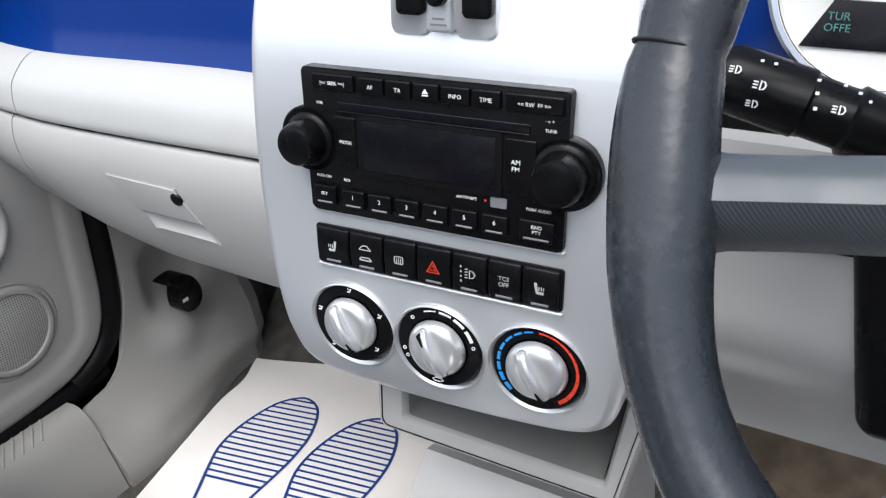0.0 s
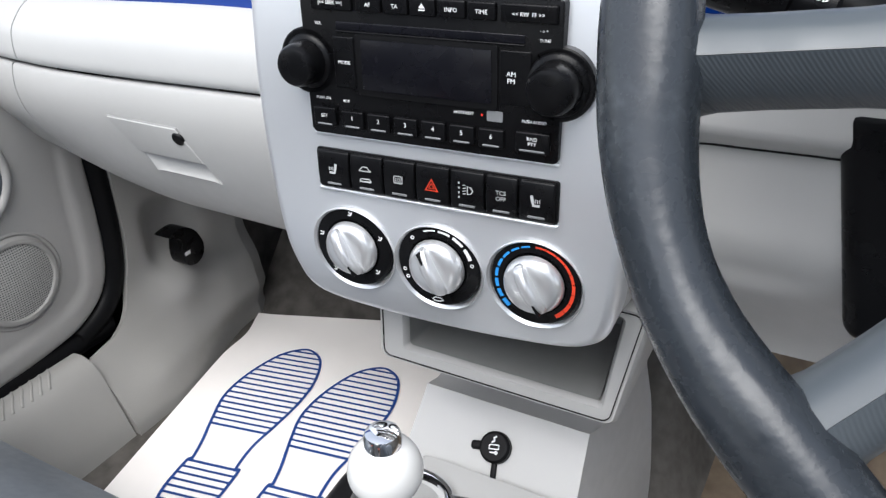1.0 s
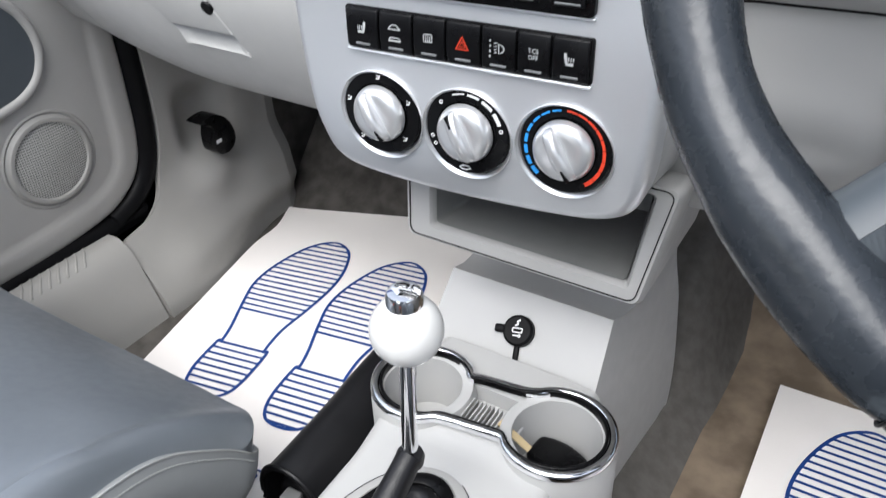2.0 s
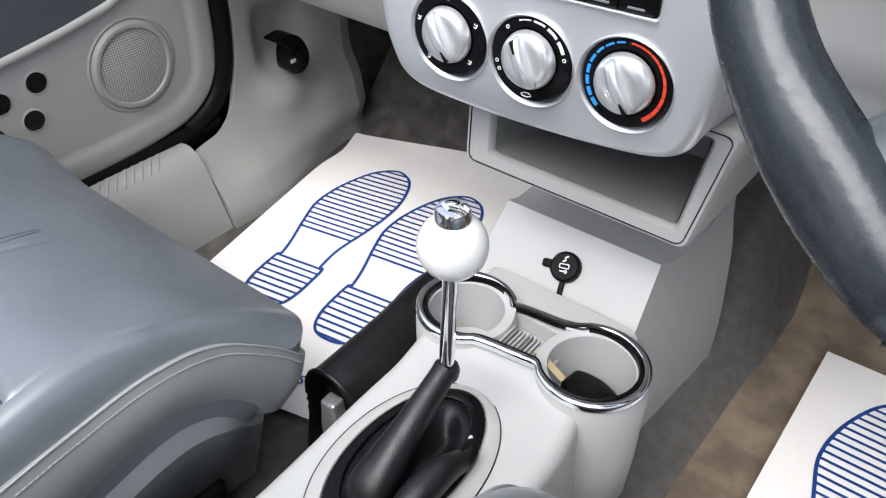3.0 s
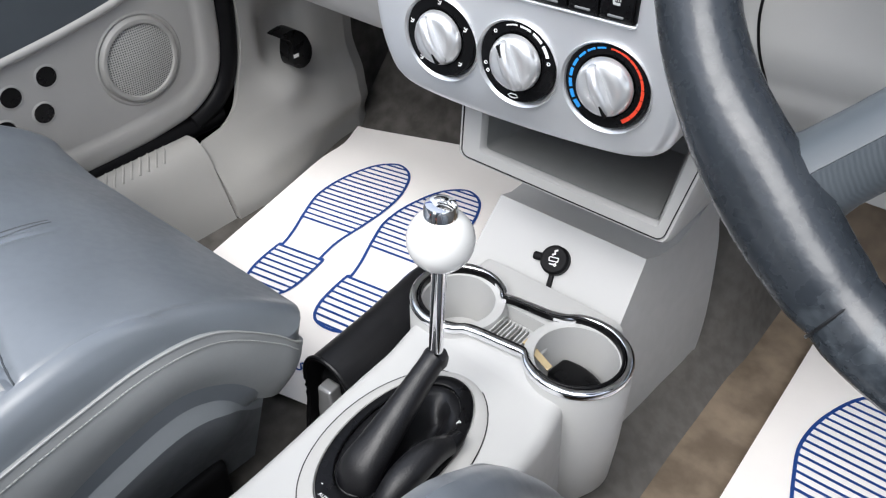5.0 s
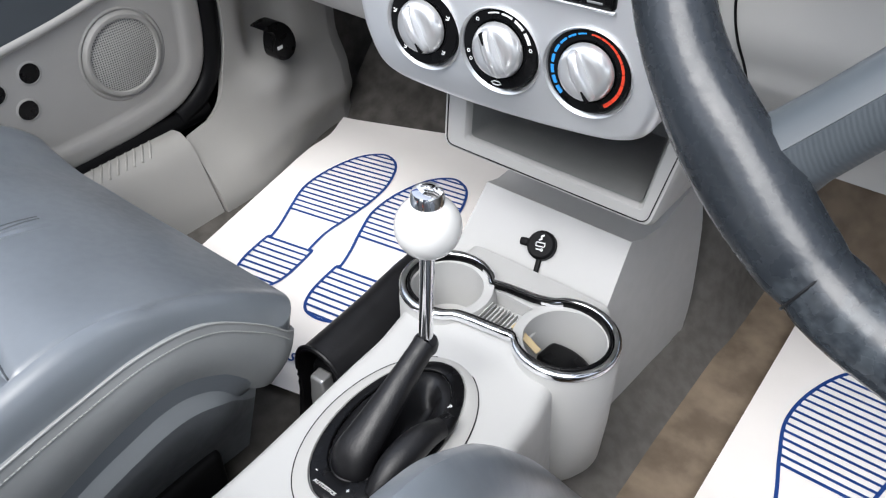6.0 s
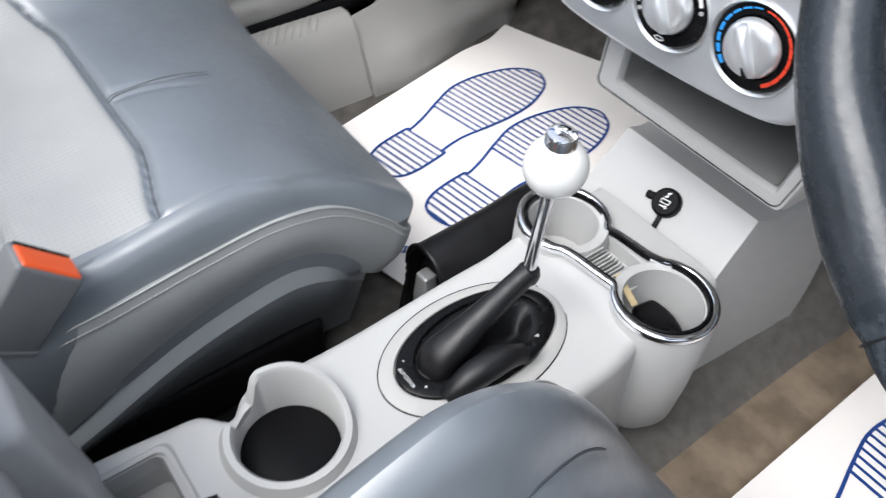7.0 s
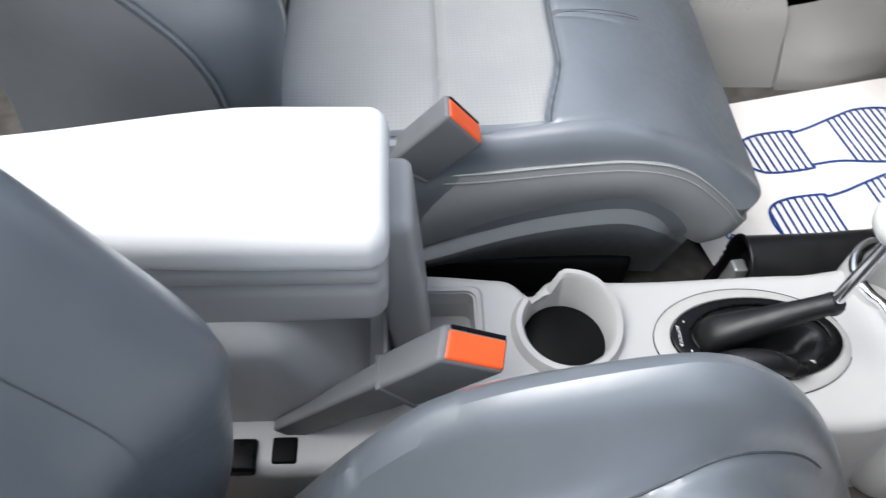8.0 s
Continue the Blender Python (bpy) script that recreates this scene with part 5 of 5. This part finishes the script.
    part("piping", sweep([flip @ (p + Vector((0.0005 - tuck, 0, 0.000))) for p in pipe[:-11]], circle(0.0010, 8)), LEATHER_PALE, s)
    bm = bmesh.new()
    for p, q in zip(pipe[:-14], pipe[1:]):
        for k in range(3):
            ends = [flip @ (p.lerp(q, (k + e) / 3) + Vector((0.0036 - tuck, 0, -0.009))) for e in (0.1, 0.75)]
            sweep(ends, circle(0.0007, 6), bm=bm)
    part("stitching", bm, LEATHER_PALE, s)

    def trim(u, v):
        k = int(round(u * (count - 16)))
        a = low[k]
        b = Vector((-0.165, a.y * 0.96 - 0.004, 0.035))
        p = a.lerp(b, v)
        out = (0.020 * smoothstep(0.0, 0.24, v) - 0.022 * smoothstep(0.26, 0.9, v)) * (1 - smoothstep(0.72, 1.0, u))
        return flip @ Vector((p.x - 0.004 + out, p.y, p.z + 0.002))
    # the two tones paint in the light on the chamfer and shade below
    part("trim_edge", sheet(lambda u, v: trim(u, 0.19 * v), count - 16, 8, 0.006 * side), SEAT_LIT, s, "slate plastic upper edge, toned lighter as if lit")
    part("side_trim", sheet(lambda u, v: trim(u, mix(0.19, 1, v)), count - 16, 16, 0.02 * side), SEAT_SHADED, s, "slate plastic side trim, toned darker as if shaded")
    part("base", rounded((-0.60, -0.24, -0.01), (-0.150, 0.165, 0.085), 0.01, m=flip), BLACK_SOFT, s)
    part("slide_rail", rounded((-0.148, -0.26, -0.006), (-0.104, 0.235, 0.026), 0.004, m=flip), BLACK_SOFT, s)

    # backrest with side bolsters that reach forward
    def front(z):
        return dback + flowing(z, ((0.12, -0.285), (0.25, -0.245), (0.37, -0.225), (0.44, -0.218), (0.54, -0.262), (0.66, -0.325), (0.90, -0.43)))

    def back_bend(v):
        t = (v.x + 0.38) / 0.25
        deep = v.y / 0.13
        inset = 0.065 * (1 - smoothstep(0.50, 0.88, abs(t)))
        y = front(v.z) - inset * (1 + deep) + deep * 0.24
        return (v.x, y, v.z)
    part("backrest", rounded((-0.63, -0.13, 0.16), (-0.128, 0.0, 0.80), 0.045, n=(34, 5, 40), warp=back_bend, m=flip), LEATHER, s)
    part("backrest_insert", sheet(lambda u, v: flip @ Vector((mix(-0.535, -0.225, u), front(mix(0.27, 0.75, v)) - 0.065 + 0.065 * smoothstep(0.50, 0.88, abs((mix(-0.535, -0.225, u) + 0.38) / 0.25)) + 0.003, mix(0.27, 0.75, v))), 20, 30), LEATHER_HOLES if side < 0 else LEATHER, s)

    def flank_seam(z):
        return front(z) - mix(0.048, 0.118, smoothstep(0.34, 0.52, z))

    def flank(u, v):
        z = mix(0.18, 0.77, v)
        y0 = flank_seam(z) - 0.002
        return flip @ Vector((-0.1265 + 0.006 * math.sin(math.pi * u) - 0.02 * u, mix(y0, y0 - 0.19, u), z))
    part("backrest_side", sheet(flank, 8, 30, -0.006 * side), SLATE_GREY if side < 0 else LEATHER, s)
    if side > 0:
        return s
    part("backrest_seam", sweep([flip @ Vector((-0.1262, flank_seam(mix(0.18, 0.77, k / 30)), mix(0.18, 0.77, k / 30))) for k in range(31)], circle(0.0025, 8), up=(1, 0, 0)), LEATHER, s)
    return s


seat("slate leather passenger seat with pale grey inserts and piping", -1, 0.0, 0.0, 0.0)
seat("slate leather driver seat with pale grey inserts and piping", 1, -0.03, 0.105, 0.022)

# ---- passenger door, sill and kick panel ----
door = thing("passenger_door", "closed grey car door with a round speaker and dark upper insert", "car door")
corner = spline([(y, z, 0) for y, z in ((0.38, 0.1105), (0.449, 0.114), (0.506, 0.121), (0.535, 0.128), (0.561, 0.1415), (0.583, 0.160), (0.599, 0.187), (0.607, 0.222), (0.610, 0.26), (0.612, 0.33))], 5)
door_line = [(-0.75, 0.55), (-0.75, 0.115)] + [(mix(-0.75, 0.38, k / 12), 0.1100) for k in range(1, 12)] + [(p.x, p.y) for p in corner] + [(0.612, 0.55)]


part("panel", rings_mesh([[(x, y, z) for y, z in inset(door_line, d)] for d, x in ((0, -0.735), (0, -0.690), (0.0015, -0.684), (0.005, -0.679), (0.010, -0.6765), (0.016, -0.6755), (0.028, -0.6740), (0.036, -0.6735), (0.042, -0.6750), (0.048, -0.6770), (0.054, -0.6765), (0.062, -0.6755))]), DOOR_GREY, door)
SPK = pose(-0.676, 0.464, 0.247, 90, 0, 90)
speaker = part("speaker_ring", lathe([(0.0515, 0.003), (0.0530, 0.0062), (0.0555, 0.0068), (0.0585, 0.0060), (0.0605, 0.0030), (0.0625, 0.0008), (0.0655, 0.0022), (0.0690, 0.0)], SPK, 64), TRIM_GREY, door)
part("speaker_grille", lathe([(0, 0.0085), (0.015, 0.0080), (0.03, 0.0066), (0.045, 0.0046), (0.053, 0.003)], SPK, 48), GRILLE, door)
for y, z in ((0.330, 0.272), (0.312, 0.226), (0.279, 0.262), (0.258, 0.222), (0.228, 0.256)):
    part("hole_lip", lathe([(0.0135, -0.002), (0.0138, 0.0006), (0.0148, 0.0006), (0.0165, -0.0005)], pose(-0.675, y, z, 90, 0, 90), 32), DOOR_GREY, door)
    part("grille_hole", lathe([(0.0, 0.0003), (0.0135, 0.0003), (0.0137, -0.004)], pose(-0.675, y, z, 90, 0, 90), 28), BLACK, door)
edge = [(-0.70, 0.255)] + [tuple(p.xy) for p in spline([(0.0, 0.277, 0), (0.208, 0.299, 0), (0.348, 0.317, 0), (0.425, 0.331, 0), (0.458, 0.340, 0), (0.482, 0.358, 0), (0.495, 0.388, 0), (0.491, 0.422, 0), (0.470, 0.454, 0), (0.42, 0.485, 0), (0.34, 0.503, 0)], 5)] + [(-0.70, 0.505)]
insert = part("upper_insert", prism(edge, 0.026, Matrix(((0, 0, 1, -0.699), (1, 0, 0, 0), (0, 1, 0, 0), (0, 0, 0, 1))), 0.002), SLATE_VINYL, door, "dark slate vinyl insert")
part("lip", sweep([Vector((-0.6745, y, z)) for y, z in edge[:-1]], circle(0.0065, 12), up=(1, 0, 0)), DOOR_GREY, insert, "pale grey rounded lip")
seal = tagged(part("door_seal", sweep(spline([(-0.686, 0.626, 0.60), (-0.686, 0.626, 0.36), (-0.686, 0.622, 0.25), (-0.686, 0.609, 0.178), (-0.686, 0.580, 0.136), (-0.686, 0.532, 0.112), (-0.688, 0.47, 0.104), (-0.690, -0.75, 0.102)], 12), circle(0.0175, 16), up=(1, 0, 0)), BLACK_SOFT), "black rubber door seal", "door seal", kind="structure")
sill = thing("sill_trim", "ribbed grey plastic sill trim along the door opening", "sill trim")
sill_line = spline([(x, 0, z) for x, z in ((-0.70, 0.098), (-0.662, 0.108), (-0.640, 0.105), (-0.620, 0.085), (-0.600, 0.040), (-0.578, -0.012))], 4)


def sill_fn(u, v):
    q = sill_line[int(round(v * (len(sill_line) - 1)))]
    y = mix(0.505, -0.9, u)
    return (q.x, y, q.z)


part("cover", sheet(sill_fn, 60, 20, 0.01), TRIM_GREY, sill)
for k in range(8):
    y = 0.462 - 0.014 * k
    line = [Vector((q.x, y - 0.004 * j, q.z - 0.0004)) for j, q in enumerate(sill_line[3:10])]
    part("rib", sweep(line, circle(0.0019, 8), up=(0, 1, 0)), TRIM_GREY, sill)
kick = thing("kick_panel", "grey moulded kick panel in the passenger footwell", "trim panel")


def kick_fn(u, v):
    z = mix(-0.02, 0.46, v)
    start = flowing(z, ((-0.02, 0.508), (0.085, 0.508), (0.1015, 0.510), (0.106, 0.552), (0.126, 0.596), (0.165, 0.619), (0.223, 0.634), (0.30, 0.636), (0.46, 0.636)))
    y = mix(start, 0.842, u)
    x = -0.668 + 0.098 * smoothstep(0.165, -0.025, z) + 0.016 * smoothstep(0.70, 0.80, y) * smoothstep(0.0, 0.1, z)
    x += 0.026 * math.exp(-((y - 0.705) / 0.042) ** 2 - ((z - 0.130) / 0.036) ** 2) - 0.022 * math.exp(-((y - 0.715) / 0.04) ** 4 - ((z - 0.21) / 0.05) ** 4)
    x += 0.010 * math.exp(-((z - 0.045) / 0.022) ** 2) * smoothstep(0.52, 0.60, y) - 0.055 * smoothstep(0.58, 0.82, y) * smoothstep(0.12, 0.0, z)
    return (x, y, z)


part("panel", sheet(kick_fn, 56, 90, 0.012), TRIM_GREY, kick)
part("front_edge", sheet(lambda u, v: (kick_fn(1, v)[0] + mix(0.0, -0.01, u), mix(0.842, 0.87, u), mix(-0.02, 0.46, v)), 3, 90, 0.01), TRIM_GREY, kick)
hook = thing("bonnet_release", "black bonnet release handle on the kick panel", "handle")
HOOK = Matrix(((0, 0, 1, -0.652), (1, 0, 0, 0), (0, 1, 0, 0), (0, 0, 0, 1)))
lever_line = spline([(0.722 + 0.86 * (y - 0.735), 0.194 + 0.74 * (z - 0.196), 0) for y, z in ((0.680, 0.236), (0.715, 0.240), (0.742, 0.218), (0.755, 0.178), (0.745, 0.152), (0.722, 0.147), (0.706, 0.160), (0.704, 0.190), (0.708, 0.214), (0.694, 0.226))], 4, True)
part("handle", prism([tuple(p.xy) for p in lever_line], 0.030, HOOK, 0.007), BLACK, hook)
part("symbol", rounded((-0.6222, 0.698, 0.180), (-0.6212, 0.709, 0.186), 0.0004), WHITE_PRINT, hook)

# ---- paper mats with printed shoe soles ----
def mat_wave(x, y):
    return max(0.002 + 0.0015 * math.sin(9 * x + 5 * y) + 0.30 * max(y - 0.83, 0), tunnel_height(x, y) + 0.005 if x < 0 else -1)


SOLE = spline([(x, y, 0) for x, y in ((0.0, -0.186), (0.026, -0.178), (0.038, -0.150), (0.040, -0.088), (0.034, -0.086), (0.034, -0.04), (0.045, 0.01), (0.054, 0.06), (0.055, 0.11), (0.042, 0.160), (0.020, 0.183), (-0.004, 0.185), (-0.034, 0.160), (-0.058, 0.105), (-0.066, 0.05), (-0.056, 0.0), (-0.042, -0.05), (-0.036, -0.084), (-0.041, -0.088), (-0.041, -0.145), (-0.028, -0.178))], 6, True)


def sole_width(y):
    xs = [mix(a.x, b.x, (y - a.y) / (b.y - a.y)) for a, b in zip(SOLE, SOLE[1:] + SOLE[:1]) if (a.y - y) * (b.y - y) < 0]
    return (min(xs), max(xs)) if len(xs) > 1 else None


def print_on(own, m, height):
    bmesh.ops.subdivide_edges(own, edges=[e for e in own.edges if e.calc_length() > 0.03], cuts=3)
    bmesh.ops.transform(own, matrix=m, verts=own.verts)
    for v in own.verts:
        v.co.z = v.co.z + height(v.co.x, v.co.y) + 0.0012
    return own


def sole(m, height, parent):
    own = bmesh.new()
    stroke(own, SOLE, 0.0042, Matrix(), True)
    outline = part("sole_outline", print_on(own, m, height), INK, parent, "blue printed outline of a shoe sole")
    for k, y in enumerate([-0.087 - 0.0118 * k for k in range(9)] + [-0.012 + 0.0119 * k for k in range(17)]):
        w = sole_width(y)
        if w and w[1] - w[0] > 0.012:
            own = bmesh.new()
            bar(own, (w[0], y), (w[1], y), 0.0042 if k in (0, 9) else 0.0036, Matrix())
            part("stripe", print_on(own, m, height), INK, outline)


def paper_mat(label, centre, turn, w, l, soles, height):
    p = thing("paper_floor_mat", label, "floor mat", "paper floor mats")
    base = pose(centre[0], centre[1], 0, 0, 0, turn)
    def fn(u, v):
        q = base @ Vector((mix(-w / 2, w / 2, u), mix(-l / 2, l / 2, v), 0))
        curl = 0.011 * math.exp(-((v - 0.90) / 0.07) ** 2) * max(1 - 4 * u, 0.0) if centre[0] < 0 else 0.0
        return (q.x + curl, q.y, height(q.x + curl, q.y))
    part("paper", sheet(fn, 24, 30, 0.0008), PAPER, p)
    for c, t in soles:
        sole(pose(c[0], c[1], 0, 0, 0, t), height, p)
    return p


passenger_mat = paper_mat("white paper floor mat printed with two blue shoe soles", (-0.346, 0.580), 13, 0.42, 0.60, (((-0.437, 0.585), 10.5), ((-0.301, 0.595), 8.5)), mat_wave)
lettering("custom", 0.030, pose(-0.238, 0.344, 0.0062, 0, 0, 8), INK, passenger_mat)
paper_mat("white paper floor mat with a blue shoe sole print", (0.436, 0.53), 0, 0.40, 0.52, (((0.345, 0.57), 0), ((0.48, 0.57), -4)), mat_wave)
pouch = thing("document_pouch", "black leather document pouch wedged beside the console", "pouch")
POUCH = pose(-0.140, 0.400, 0.004, 0, 0, 3)
fold = spline([(-0.038, 0.0, 0.0), (-0.037, 0.0, 0.060), (-0.034, 0.0, 0.100), (-0.022, 0.0, 0.123), (-0.002, 0.0, 0.129), (0.020, 0.0, 0.118), (0.036, 0.0, 0.085), (0.044, 0.0, 0.030), (0.046, 0.0, 0.004)], 4)


def leaf(u, v):
    p = fold[int(round(u * (len(fold) - 1)))]
    back = 0.115 + 0.004 * noise.noise(Vector((p.x * 30, p.z * 30, 1.0)))
    y = mix(-0.112 - 0.16 * max(0.0, 0.045 - p.z), back, v)
    return POUCH @ Vector((p.x + 0.0020 * noise.noise(Vector((y * 18, p.z * 20, p.x * 20))), y, p.z + 0.0015 * noise.noise(Vector((y * 22, p.x * 20, 3.0)))))


part("cover", sheet(leaf, len(fold) - 1, 24, 0.0045), BLACK_LEATHER, pouch)
part("welt", sweep([leaf(k / (len(fold) - 1), 0.006) for k in range(len(fold))], circle(0.0026, 8)), BLACK_LEATHER, pouch)
part("pages", rounded((-0.030, -0.104, 0.0), (0.030, 0.108, 0.095), 0.010, n=(2, 4, 6), warp=lambda v: (v.x * (1 - 3.5 * max(v.z - 0.03, 0)), v.y, v.z), m=POUCH), BLACK_SOFT, pouch)
part("clasp", rounded((-0.014, -0.121, 0.040), (0.016, -0.103, 0.096), 0.004, n=(1, 1, 3), warp=lambda v: (v.x * (0.55 + 12 * abs(v.z - 0.088) if v.z > 0.06 else 0.886), v.y, v.z), m=POUCH), BRUSHED, pouch)
